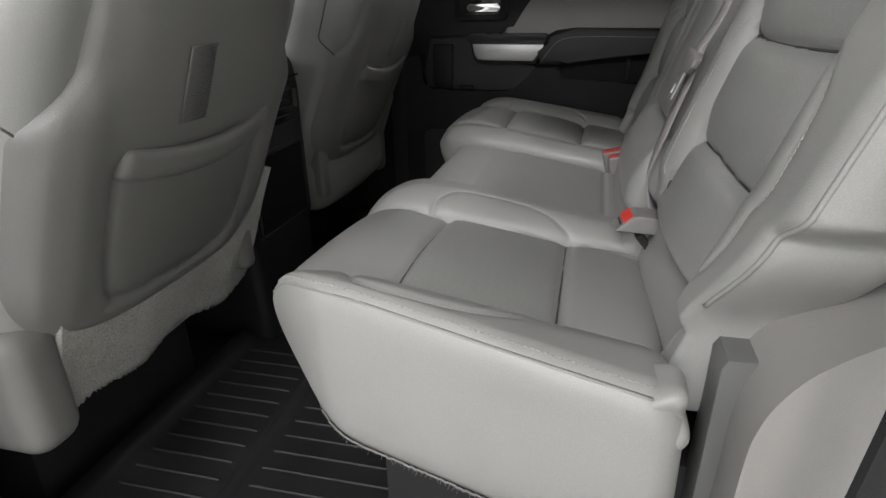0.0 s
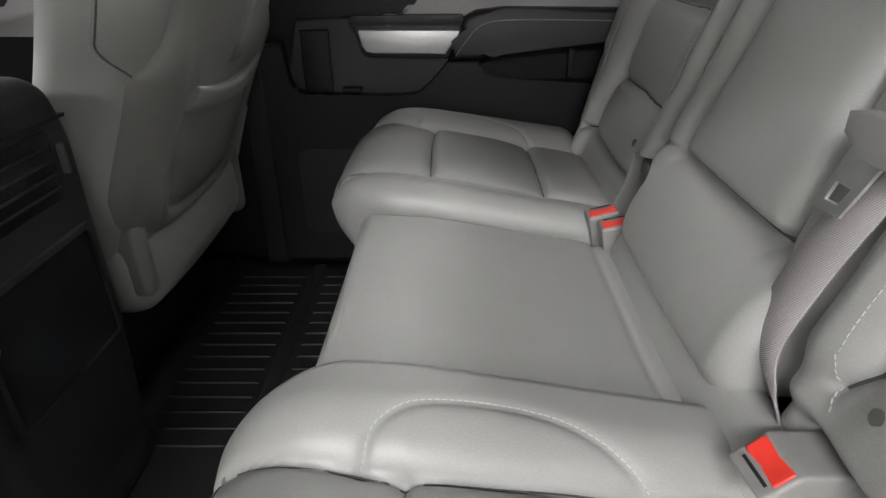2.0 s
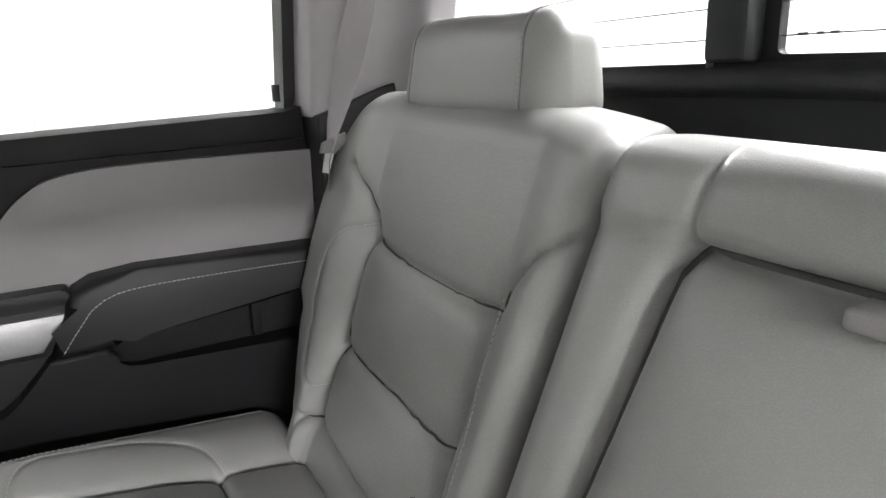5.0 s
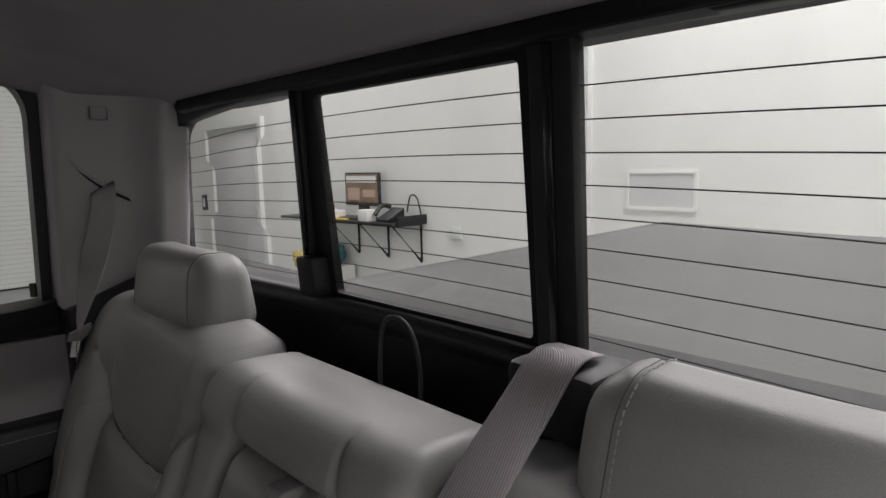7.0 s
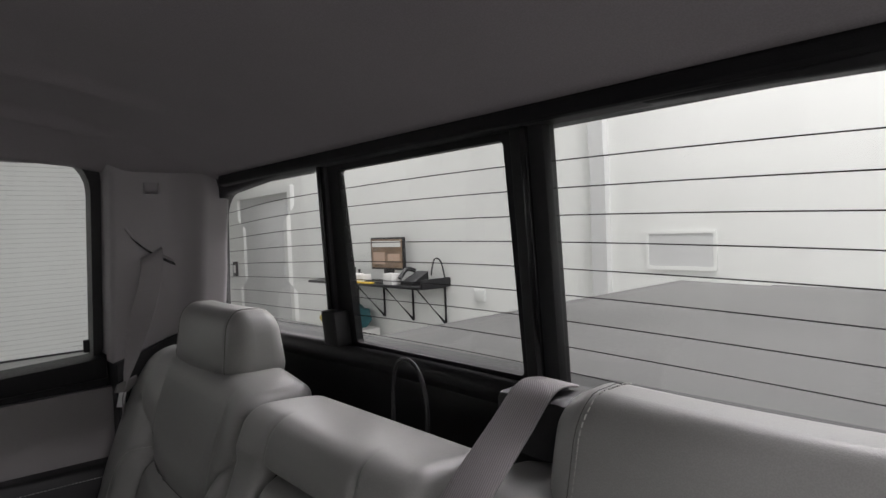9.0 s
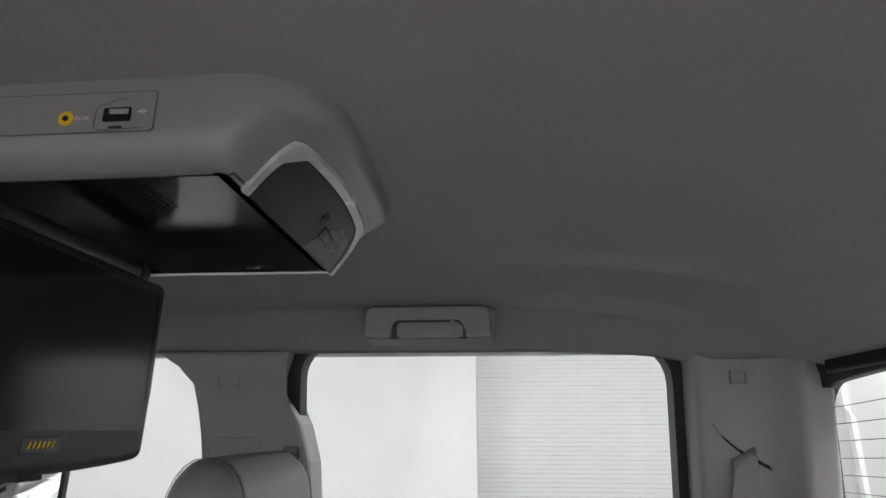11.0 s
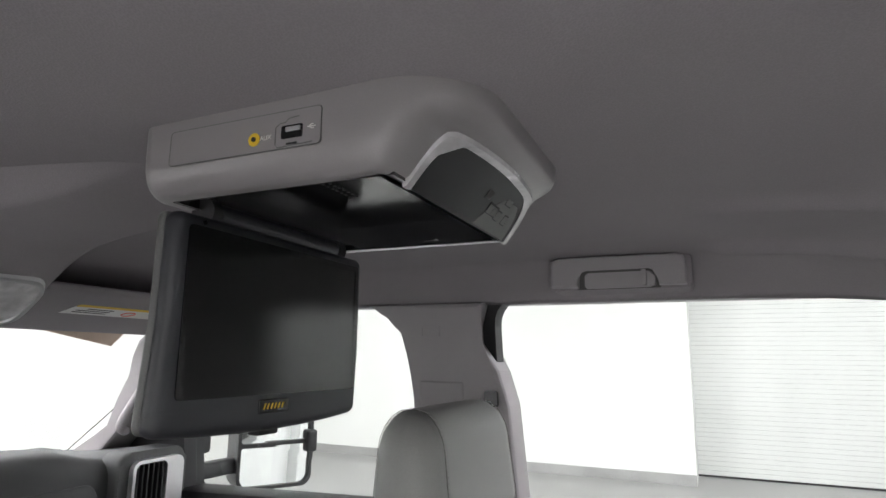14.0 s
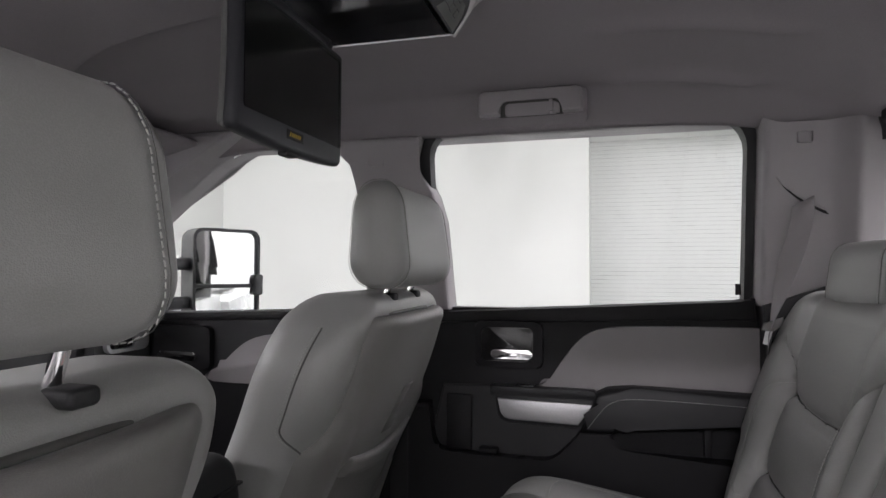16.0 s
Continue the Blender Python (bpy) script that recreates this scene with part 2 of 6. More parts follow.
def tube(bm, pts, r, seg=8, closed=False):
    """A round rod along pts."""
    pts = [Vector(p) for p in pts]
    pts = [p for i, p in enumerate(pts) if i == 0 or (p - pts[i - 1]).length > 1e-6]
    rings = []
    up = Vector((0.13, 0.21, 0.97))
    m = len(pts)
    for i, p in enumerate(pts):
        if closed:
            d = (pts[(i + 1) % m] - pts[i - 1]).normalized()
        else:
            d = (pts[min(i + 1, m - 1)] - pts[max(i - 1, 0)]).normalized()
        a = d.cross(up).normalized()
        b = a.cross(d).normalized()
        rings.append([bm.verts.new(p + r * (math.cos(2 * math.pi * k / seg) * a + math.sin(2 * math.pi * k / seg) * b)) for k in range(seg)])
    for i in range(m if closed else m - 1):
        A, B = rings[i], rings[(i + 1) % m]
        for k in range(seg):
            bm.faces.new((A[k], A[(k + 1) % seg], B[(k + 1) % seg], B[k]))
    if not closed:
        bm.faces.new(rings[0])
        bm.faces.new(rings[-1][::-1])
    return bm


def prism(outline, axis, a, b, bevel=0.0, seg=2):
    """An outline in the two other axes, extruded along the given axis from a to b."""
    bm = bmesh.new()
    order = {"x": (1, 2, 0), "y": (0, 2, 1), "z": (0, 1, 2)}[axis]

    def at(p, c):
        q = [0, 0, 0]
        q[order[0]], q[order[1]], q[order[2]] = p[0], p[1], c
        return q

    lo = [bm.verts.new(at(p, a)) for p in outline]
    hi = [bm.verts.new(at(p, b)) for p in outline]
    f1 = bm.faces.new(lo)
    f2 = bm.faces.new(hi[::-1])
    m = len(outline)
    for i in range(m):
        bm.faces.new((lo[i], lo[(i + 1) % m], hi[(i + 1) % m], hi[i]))
    if bevel:
        bmesh.ops.bevel(bm, geom=list(f1.edges) + list(f2.edges), offset=bevel, segments=seg, affect="EDGES", profile=0.5)
    return bm


def rounded(x0, y0, x1, y1, r, n=5):
    """The outline of a rounded rectangle; r: one radius or four (from x0 y0 counter-clockwise)."""
    rs = r if isinstance(r, (list, tuple)) else (r,) * 4
    out = []
    for (cx, cy), a0, rad in zip(((x0, y0), (x1, y0), (x1, y1), (x0, y1)), (180, 270, 0, 90), rs):
        sx, sy = (1 if cx == x0 else -1), (1 if cy == y0 else -1)
        if rad <= 0:
            out.append((cx, cy))
            continue
        for k in range(n + 1):
            a = radians(a0 + 90 * k / n)
            out.append((cx + sx * rad + rad * math.cos(a), cy + sy * rad + rad * math.sin(a)))
    return out


def ring(outer, inner, axis, a, b):
    """A frame between two outlines with the same number of points, extruded from a to b along the axis."""
    bm = bmesh.new()
    order = {"x": (1, 2, 0), "y": (0, 2, 1), "z": (0, 1, 2)}[axis]

    def at(p, c):
        q = [0, 0, 0]
        q[order[0]], q[order[1]], q[order[2]] = p[0], p[1], c
        return q

    rows = [[bm.verts.new(at(p, c)) for p in o] for o, c in ((outer, a), (outer, b), (inner, b), (inner, a))]
    m = len(outer)
    for r in range(4):
        A, B = rows[r], rows[(r + 1) % 4]
        for i in range(m):
            bm.faces.new((A[i], A[(i + 1) % m], B[(i + 1) % m], B[i]))
    return bm


# ---- workshop round the truck ----
FLOOR_Z = -0.8


def workshop():
    structure("ground", box(bmesh.new(), (-12.2, -4.4, FLOOR_Z - 0.2), (11.6, 8.4, FLOOR_Z)), CONCRETE, "smooth grey painted concrete workshop floor", "floor")
    structure("wall_back", box(bmesh.new(), (-12.2, -4.3, FLOOR_Z), (11.6, -4.0, 4.6)), WALLWHITE, "white painted workshop wall behind the truck", "wall")
    structure("wall_side", box(bmesh.new(), (10.0, 0.6, FLOOR_Z), (10.3, 8.0, 4.6)), WALLWHITE, "plain white painted workshop wall beside the truck", "wall")
    structure("wall_side_end", box(bmesh.new(), (10.0, -4.0, 3.3), (11.3, 0.6, 4.6)), WALLWHITE, "white wall over the roller shutter", "wall")
    structure("wall_return", box(bmesh.new(), (10.3, 0.6, FLOOR_Z), (11.3, 0.75, 4.6)), WALLWHITE, "white return wall at the roller shutter", "wall")
    structure("wall_front", box(bmesh.new(), (-12.2, 8.0, FLOOR_Z), (11.3, 8.3, 4.6)), WALLWHITE, "white painted workshop wall ahead of the truck", "wall")
    structure("wall_left", box(bmesh.new(), (-12.4, -4.3, FLOOR_Z), (-12.2, 8.3, 4.6)), WALLWHITE, "white painted workshop wall", "wall")
    structure("ceiling_workshop", box(bmesh.new(), (-12.4, -4.4, 4.6), (11.6, 8.4, 4.8)), WALLWHITE, "white workshop ceiling", "ceiling")
    structure("baseboard", box(bmesh.new(), (9.97, 0.6, FLOOR_Z), (9.998, 8.0, FLOOR_Z + 0.16)), CONCRETE, "grey painted base strip along the wall", "baseboard")
    # roller shutter of many slats
    sh = thing("roller_shutter", "closed white ribbed roller shutter door", "shutter")
    z = FLOOR_Z + 0.03
    slat = None
    while z < 3.3:
        if slat is None:
            bm = prism([(0, 0), (0.02, 0.012), (0.02, 0.062), (0, 0.074)], "y", -4.0, 0.6)
            slat = part("slat", bm, SHUTTER, sh, smooth=False)
            slat.location = (10.95, 0, z)
        else:
            ob = new("slat", slat.data)
            ob.parent = sh
            ob.location = (10.95, 0, z)
        z += 0.0765
    part("bottom_bar", box(bmesh.new(), (10.93, -4.0, FLOOR_Z), (10.99, 0.6, FLOOR_Z + 0.03)), BLACK, sh, "black rubber bottom bar")


workshop()


# ---- cab shell ----
def lean(bm):
    for v in bm.verts:
        s = 1 if v.co.x > 0 else -1
        v.co.x -= s * max(0.0, v.co.z - 0.81) * 0.17
    return bm


def roof_z(x, y):
    ax = min(1.0, abs(x) / 0.72)
    z = 1.277 - 0.008 * ax ** 2 - 0.066 * max(0, (ax - 0.84) / 0.16) ** 1.5
    if y < 0.30:
        t = min(1.0, (0.30 - y) / 0.48)
        z += (1.160 - z) * t ** 2.2
    if y > 0.95:
        z -= 0.05 * ((y - 0.95) / 0.6) ** 2
    # the lining meets the rear pillar in a level seam
    k = max(0.0, min(1.0, (abs(x) - 0.56) / 0.10)) * max(0.0, min(1.0, (0.05 - y) / 0.10))
    z += (1.181 - z) * k * k * (3 - 2 * k)
    # two shallow moulded ridges along the side
    z -= 0.012 * max(0.0, 1 - (x / 0.5) ** 2) * max(0.0, 1 - ((y - 0.68) / 0.42) ** 2)
    for rx, amp in ((0.31, 0.014), (0.555, 0.020)):
        z -= amp * math.exp(-((abs(x) - rx) / 0.024) ** 2) * max(0.0, min(1.0, (0.34 - y) / 0.05)) * max(0.0, min(1.0, (y - 0.0) / 0.05))
    return z


def cab_shell():
    # headliner
    def top(u, v):
        x = -0.72 + 1.44 * u
        back = -0.175 - 0.04 * max(0.0, min(1.0, (x - 0.54) / 0.05))
        y = back + (1.61 - back) * v
        z = roof_z(x, y)
        return (x, y, z)

    structure("ceiling", sheet(top, 150, 110, (0, 0, 0.03)), HEADLINER, "grey cloth headliner of the cab roof", "ceiling", smooth=True)
    structure("roof", sheet(lambda u, v: (-0.9 + 1.8 * u, -0.33 + 2.1 * v, 1.36 - 0.06 * (2 * u - 1) ** 4 - 0.1 * max(0, v - 0.6)), 12, 12, (0, 0, 0.02)), BODY, "white painted roof of the truck cab", "roof")
    # floor
    structure("floor", box(bmesh.new(), (-0.86, -0.25, -0.10), (0.86, 2.2, -0.012)), FLOORCARPET, "black carpeted floor of the cab", "floor")
    # rear wall below and above the glass
    bm = box(bmesh.new(), (-0.86, -0.33, -0.1), (0.86, -0.235, 0.862))
    structure("wall_rear", bm, BLACK, "black rear wall of the cab under the window", "wall")
    structure("trim_header", prism([(-0.72, -0.205), (0.605, -0.205), (0.60, -0.197), (0.545, -0.168), (-0.72, -0.168)], "z", 1.148, 1.168, 0.005), DARK, "dark plastic lip over the rear window", "trim")
    structure("wall_rear_top", prism([(-0.86, -0.33), (0.65, -0.33), (0.65, -0.21), (0.605, -0.196), (0.545, -0.165), (-0.86, -0.165)], "z", 1.170, 1.33), BLACK, "black header over the rear window", "wall")
    for s in (-1, 1):
        x0, x1 = sorted((s * 0.80, s * 0.92))
        structure("wall_rear_side", lean(box(bmesh.new(), (x0, -0.235, 0.862), (x1, -0.205, 1.165))), BLACK, "black rear corner of the cab", "wall")
    # side walls
    structure("wall_left_front", box(bmesh.new(), (-0.92, 0.86, -0.1), (-0.78, 2.1, 0.80)), DARK, "dark trim of the closed driver door", "wall")
    structure("wall_left_pillar", lean(box(bmesh.new(), (-0.90, 0.80, 0.80), (-0.79, 0.98, 1.30))), PILLAR, "grey middle pillar on the driver side", "pillar")
    structure("wall_left_rail", box(bmesh.new(), (-0.84, -0.33, 1.205), (-0.70, 2.0, 1.34)), PILLAR, "grey roof rail over the open driver-side doors", "rail")
    structure("wall_left_rear", box(bmesh.new(), (-0.92, -0.33, -0.1), (-0.80, -0.14, 1.30)), BODY, "white rear corner post on the driver side", "pillar")
    structure("wall_right_outer", box(bmesh.new(), (0.86, -0.33, -0.25), (0.92, 2.1, 0.735)), BODY, "white outer door skins on the passenger side", "wall")
    structure("wall_right_pillar", box(bmesh.new(), (0.782, 0.79, -0.1), (0.87, 0.85, 0.80)), BLACK, "black lower middle pillar between the doors", "pillar")
    structure("wall_right_rail", box(bmesh.new(), (0.712, -0.33, 1.21), (0.84, 1.75, 1.34)), PILLAR, "grey roof rail over the passenger-side doors", "rail")


cab_shell()


# ---- rear window ----
def rear_window():
    w = thing("window_1", "rear sliding cab window with heater lines", "window", kind="structure", at=(0, -0.21, 0.87))

    def tilt(bm):
        for v in bm.verts:
            t = max(0.0, min(1.0, (v.co.x - 0.34) / 0.28))
            v.co.y += (v.co.z - 1.0) * 0.09 + 0.015 * (v.co.x / 0.66) ** 2 + 0.002 - 0.032 * t * t * (3 - 2 * t)
            v.co.z += 0.002 - 0.045 * v.co.x ** 2
            ax = abs(v.co.x)
            if ax > 0.27:
                # the sides of the glass lean in towards the roof
                half = 0.713 - 0.29 * (v.co.z - 0.90)
                v.co.x += math.copysign((ax - 0.27) / 0.366 * (half - 0.636), v.co.x)
        return bm

    def dense(outline, n=10):
        return [(a + (c - a) * k / n, b + (d - b) * k / n) for (a, b), (c, d) in zip(outline, outline[1:] + outline[:1]) for k in range(n)]

    zb, zt = 0.876, 1.151
    outer = rounded(-0.70, zb - 0.03, 0.70, zt + 0.045, 0.03)
    inner = rounded(-0.636, zb, 0.636, zt, 0.045)
    part("window_frame", tilt(ring(dense(outer), dense(inner), "y", -0.226, -0.196)), BLACK, w, "black window surround")
    for x0, x1, sl in ((0.188, 0.207, -0.075), (-0.222, -0.176, -0.02)):
        def rake(bm):
            for v in bm.verts:
                v.co.x += sl * (v.co.z - zt)
            return tilt(bm)

        part("mullion", rake(box(bmesh.new(), (x0, -0.222, zb - 0.005), (x1, -0.200, zt + 0.005), 0.004)), BLACK, w)
        xm = (x0 + x1) / 2
        part("channel", rake(box(bmesh.new(), (xm - 0.0045, -0.201, zb - 0.005), (xm + 0.0045, -0.195, zt + 0.005), 0.002)), GLOSSBLACK, w)
    part("slider_frame", tilt(ring(rounded(-0.180, zb, 0.206, zt, 0.004), rounded(-0.162, zb + 0.006, 0.164, zt - 0.012, 0.006), "y", -0.220, -0.207)), DARK, w)
    part("latch", tilt(box(bmesh.new(), (0.176, -0.208, 0.876), (0.216, -0.180, 0.931), 0.005)), BLACK, w, "black slider latch")
    for x0, x1 in ((-0.66, -0.20), (-0.18, 0.205), (0.215, 0.66)):
        g = part("pane", tilt(box(bmesh.new(), (x0, -0.214, zb - 0.005), (x1, -0.211, zt + 0.005))), GLASS, w, smooth=False)
        g.visible_shadow = False
    for x0 in (0.565, 0.118):
        for k, wd in enumerate((0.012, 0.009, 0.014)):
            part("glass_mark", tilt(box(bmesh.new(), (x0 + 0.012 * k, -0.2106, zb + 0.020), (x0 + 0.012 * k + wd * 0.6, -0.2100, zb + 0.0224))), SEAM, w, "small printed glass mark", smooth=False)
    for x0, x1 in ((-0.634, -0.222), (-0.162, 0.164), (0.212, 0.634)):
        for k in range(9):
            z = 1.112 - k * 0.0269
            part("heater_line", tilt(tube(bmesh.new(), [(x0 + (x1 - x0) * i / 12, -0.2101, z) for i in range(13)], 0.0006, 4)), BLACK, w, smooth=False)


rear_window()


# ---- rear seats ----
def field(lines, x0, x1, y0, y1, step=0.002):
    """A quick look-up of how far a point of a plane lies from any of the lines."""
    gx, gy = np.arange(x0, x1 + step, step), np.arange(y0, y1 + step, step)
    X, Y = np.meshgrid(gx, gy, indexing="ij")
    D = np.full(X.shape, 9.0)
    for ln in lines:
        for (ax, ay), (bx, by) in zip(ln[:-1], ln[1:]):
            dx, dy = bx - ax, by - ay
            t = np.clip(((X - ax) * dx + (Y - ay) * dy) / (dx * dx + dy * dy + 1e-12), 0, 1)
            D = np.minimum(D, np.hypot(X - ax - t * dx, Y - ay - t * dy))
    nx, ny = D.shape

    def at(x, y):
        u, v = (x - x0) / step, (y - y0) / step
        i, j = max(0, min(nx - 2, int(u))), max(0, min(ny - 2, int(v)))
        u, v = max(0.0, min(1.0, u - i)), max(0.0, min(1.0, v - j))
        return float((D[i, j] * (1 - u) + D[i + 1, j] * u) * (1 - v) + (D[i, j + 1] * (1 - u) + D[i + 1, j + 1] * u) * v)

    return at


def crease(d, deep, tight, soft, wide):
    """The dip of a sewn seam between two padded panels, at a distance from it."""
    d = max(0.0, d - 0.0015)
    return deep * math.exp(-d / tight) + soft * math.exp(-d / wide)


def line_at(line, x):
    """The second coordinate of a line at a first coordinate."""
    p = sorted(line)
    if x <= p[0][0]:
        return p[0][1]
    for (ax, ay), (bx, by) in zip(p[:-1], p[1:]):
        if x <= bx:
            return ay + (by - ay) * (x - ax) / (bx - ax + 1e-9)
    return p[-1][1]


def ease(a, b, x):
    t = max(0.0, min(1.0, (x - a) / (b - a)))
    return t * t * (3 - 2 * t)


C_OUT = [(0.60, 0.56), (0.585, 0.39), (0.575, 0.205), (0.572, 0.09)]
C_IN = [(0.272, 0.56), (0.284, 0.39), (0.276, 0.209), (0.268, 0.09)]
C_T1 = [(0.284, 0.39), (0.45, 0.392), (0.585, 0.39)]
C_T2 = [(0.276, 0.209), (0.42, 0.207), (0.575, 0.206)]
C_ARC_I = [(p.x, p.y) for p in smooth_line([(0.281, 0.424, 0), (0.256, 0.415, 0), (0.234, 0.384, 0), (0.226, 0.335, 0), (0.230, 0.278, 0), (0.248, 0.233, 0), (0.281, 0.190, 0)], 6)]
C_ARC_O = [(p.x, p.y) for p in smooth_line([(0.592, 0.425, 0), (0.628, 0.416, 0), (0.648, 0.395, 0), (0.651, 0.34, 0), (0.647, 0.282, 0), (0.620, 0.221, 0), (0.578, 0.196, 0)], 6)]
C_ARC_P = [(p.x, p.y) for p in smooth_line([(0.283, 0.425, 0), (0.272, 0.402, 0), (0.267, 0.375, 0), (0.262, 0.295, 0), (0.262, 0.225, 0), (0.274, 0.186, 0)], 6)]


def cushion_top(s, x, y):
    """The height of an outer seat's padded top at local x (outwards) and y, without its seams."""
    k = (x - 0.282) / 0.305
    z = (0.394 + 0.020 * k) if s < 0 else (0.427 - 0.015 * k)
    z += 0.185 * (y - 0.39) if y < 0.39 else 0.10 * (y - 0.39)
    if x > 0.575:
        z += (0.030 if s < 0 else 0.020) * math.sin(min(1.0, (x - 0.575) / 0.075) * math.pi / 2) * (1 - 0.6 * ease(0.42, 0.55, y))
    elif x < 0.285:
        z += 0.028 * math.sin(min(1.0, (0.285 - x) / 0.060) * math.pi / 2) * (1 - 0.5 * ease(0.44, 0.55, y)) if s < 0 else -0.16 * (0.285 - x)
    if y > 0.46:
        z -= 5.0 * (y - 0.46) ** 2
    return z


def cushion_edge(y):
    return 0.712 - 0.13 * (y - 0.13) - 0.085 * max(0.0, (y - 0.42) / 0.125) ** 2


def outer_cushion(s, parent):
    arc_in = C_ARC_I if s < 0 else C_ARC_P
    arcs = [arc_in, C_ARC_O]
    edge = 0.168 if s < 0 else 0.205
    cross, along, sewn = (field(q, 0.15, 0.76, 0.05, 0.58) for q in ([C_T1, C_T2], [C_OUT, C_IN], arcs))

    def shape(x, y, z):
        up = max(0.0, min(1.0, (z - 0.22) / 0.18))
        if x > 0.56:
            x = 0.56 + (x - 0.56) * (cushion_edge(y) - 0.56) / 0.13
        if x < 0.30 and y > 0.42:
            x += 0.045 * ((y - 0.42) / 0.125) ** 2 * (0.30 - x) / 0.095
        low = 0.22 + 0.2 * max(0, y - 0.25)
        g = 0.0
        if z > 0.34:
            d = cross(x, y)
            # the panel behind each cross seam starts plump, the one before it sinks into the seam
            near = C_T1 if y > 0.30 else C_T2
            behind = y < line_at(near, x)
            inside = ease(0.262, 0.30, x) * (1 - ease(0.575, 0.60, x))
            g += inside * (crease(d, 0.012, 0.0045, 0.004, 0.010) if behind else crease(d, 0.005, 0.0035, 0.010 * (1 - ease(0.03, 0.085, d)), 0.030))
            g += crease(along(x, y), 0.008, 0.0035, 0.008, 0.018) * ease(0.06, 0.12, y)
            g += crease(sewn(x, y), 0.0035, 0.0025, 0.0015, 0.010)
            # padded middles
            g -= inside * 0.005 * math.sin(math.pi * max(0.0, min(1.0, (x - 0.28) / 0.30)))
        zz = low + (cushion_top(s, x, y) - low) * (z - 0.22) / 0.18 - g * ease(0.34, 0.39, z)
        puff = 0.007 * math.sin(math.pi * up)
        if x > 0.60:
            x += puff * ease(0.60, 0.70, x)
        return (s * x, y + puff * ease(0.46, 0.54, y) - 0.05 * (1 - up) ** 2 * max(0, (y - 0.4) / 0.145), zz)

    part("cushion", soft_box((edge, 0.085, 0.22), (0.69, 0.545, 0.40), 0.036, (190, 180, 22), shape, (0.7 if s < 0 else 1, 1, 1)), LEATHER, parent, zone=(PERF, lambda x, y, z: z > 0.33 and 0.21 < y < 0.388 and line_at([(q, p) for p, q in C_IN], y) < abs(x) < line_at([(q, p) for p, q in C_OUT], y)))

    def on_top(x, y, up):
        xb = x if x <= 0.56 else 0.56 + (x - 0.56) * 0.13 / (cushion_edge(y) - 0.56)
        rx = 0.036 * (0.7 if s < 0 else 1)
        d = max((edge + rx - xb) / rx, (xb - 0.69 + rx) / rx, 0.0)
        p = shape(xb, y, 0.364 + 0.036 * math.sqrt(max(0.0, 1 - d * d)))
        return (p[0], p[1], p[2] + up)

    # dark cords for the seams and the shade in their creases, stitches beside the sewn arcs
    for ln in (C_OUT, C_IN, C_T1, C_T2):
        pts = [Vector((a, b, 0)).lerp(Vector((c, d, 0)), k / 12) for (a, b), (c, d) in zip(ln[:-1], ln[1:]) for k in range(13)]
        part("seam", tube(bmesh.new(), [on_top(p.x, p.y, 0.0003) for p in pts if 0.10 < p.y < 0.52], 0.0012, 6), CREASE_SHADE, parent, "sewn seam, its shade put into the dark line")
    for arc in arcs:
        bm = bmesh.new()
        stitch(bm, [on_top(x + (0.003 if x > 0.4 else -0.003), y, 0.0004) for x, y in arc])
        part("arc_stitching", bm, THREAD, parent, "light stitching")
    q = 0.036 * math.sqrt(0.5)
    rx = 0.036 * (0.7 if s < 0 else 1)
    ex = 0.69 - rx
    rail = [(ex + rx * math.sqrt(0.5), y, 0.364 + q) for y in np.linspace(0.115, 0.509, 40)]
    rail += [(ex + rx * math.sqrt(0.5) * math.cos(t), 0.509 + q * math.sin(t), 0.364 + q) for t in np.linspace(0.1, math.pi / 2, 8)]
    rail += [(x, 0.509 + q, 0.364 + q) for x in np.linspace(0.64, 0.25, 40)]
    e = [shape(*p) for p in rail]
    part("piping", tube(bmesh.new(), [(x + s * 0.0004, y, z) for x, y, z in e], 0.0014, 8), LEATHER, parent)
    # thin dark line for the shade beside the piping
    part("piping_seam", tube(bmesh.new(), [(x - s * 0.0012, y - 0.0003, z + 0.0010) for x, y, z in e], 0.0005, 6), CREASE_SHADE, parent, "sewn seam, its shade put into the dark line")
    bm = bmesh.new()
    over = [(ex + rx * 0.46, y, 0.364 + 0.036 * 0.888) for y in np.linspace(0.115, 0.505, 60)]
    stitch(bm, [(x + s * 0.0003, y, z + 0.0006) for x, y, z in (shape(*p) for p in over)])
    part("edge_stitching", bm, THREAD, parent, "light stitching")
    # frayed hem along the lower edge
    rng = random.Random(4)
    bm = bmesh.new()
    low = [shape(0.688, y, 0.232) for y in np.linspace(0.12, 0.50, 150)]
    tube(bm, [(x + 0.0008 * rng.uniform(-1, 1), y, z + 0.0008 * rng.uniform(-1, 1)) for x, y, z in low], 0.0013, 5)
    for x, y, z in low[::2]:
        a = Vector((x, y, z))
        tube(bm, [a, a + Vector((s * rng.uniform(-0.001, 0.004), rng.uniform(-0.003, 0.003), -rng.uniform(0.002, 0.006)))], 0.0003, 3)
    part("fringe", bm, PANEL_GREY, parent, "frayed fabric edge")


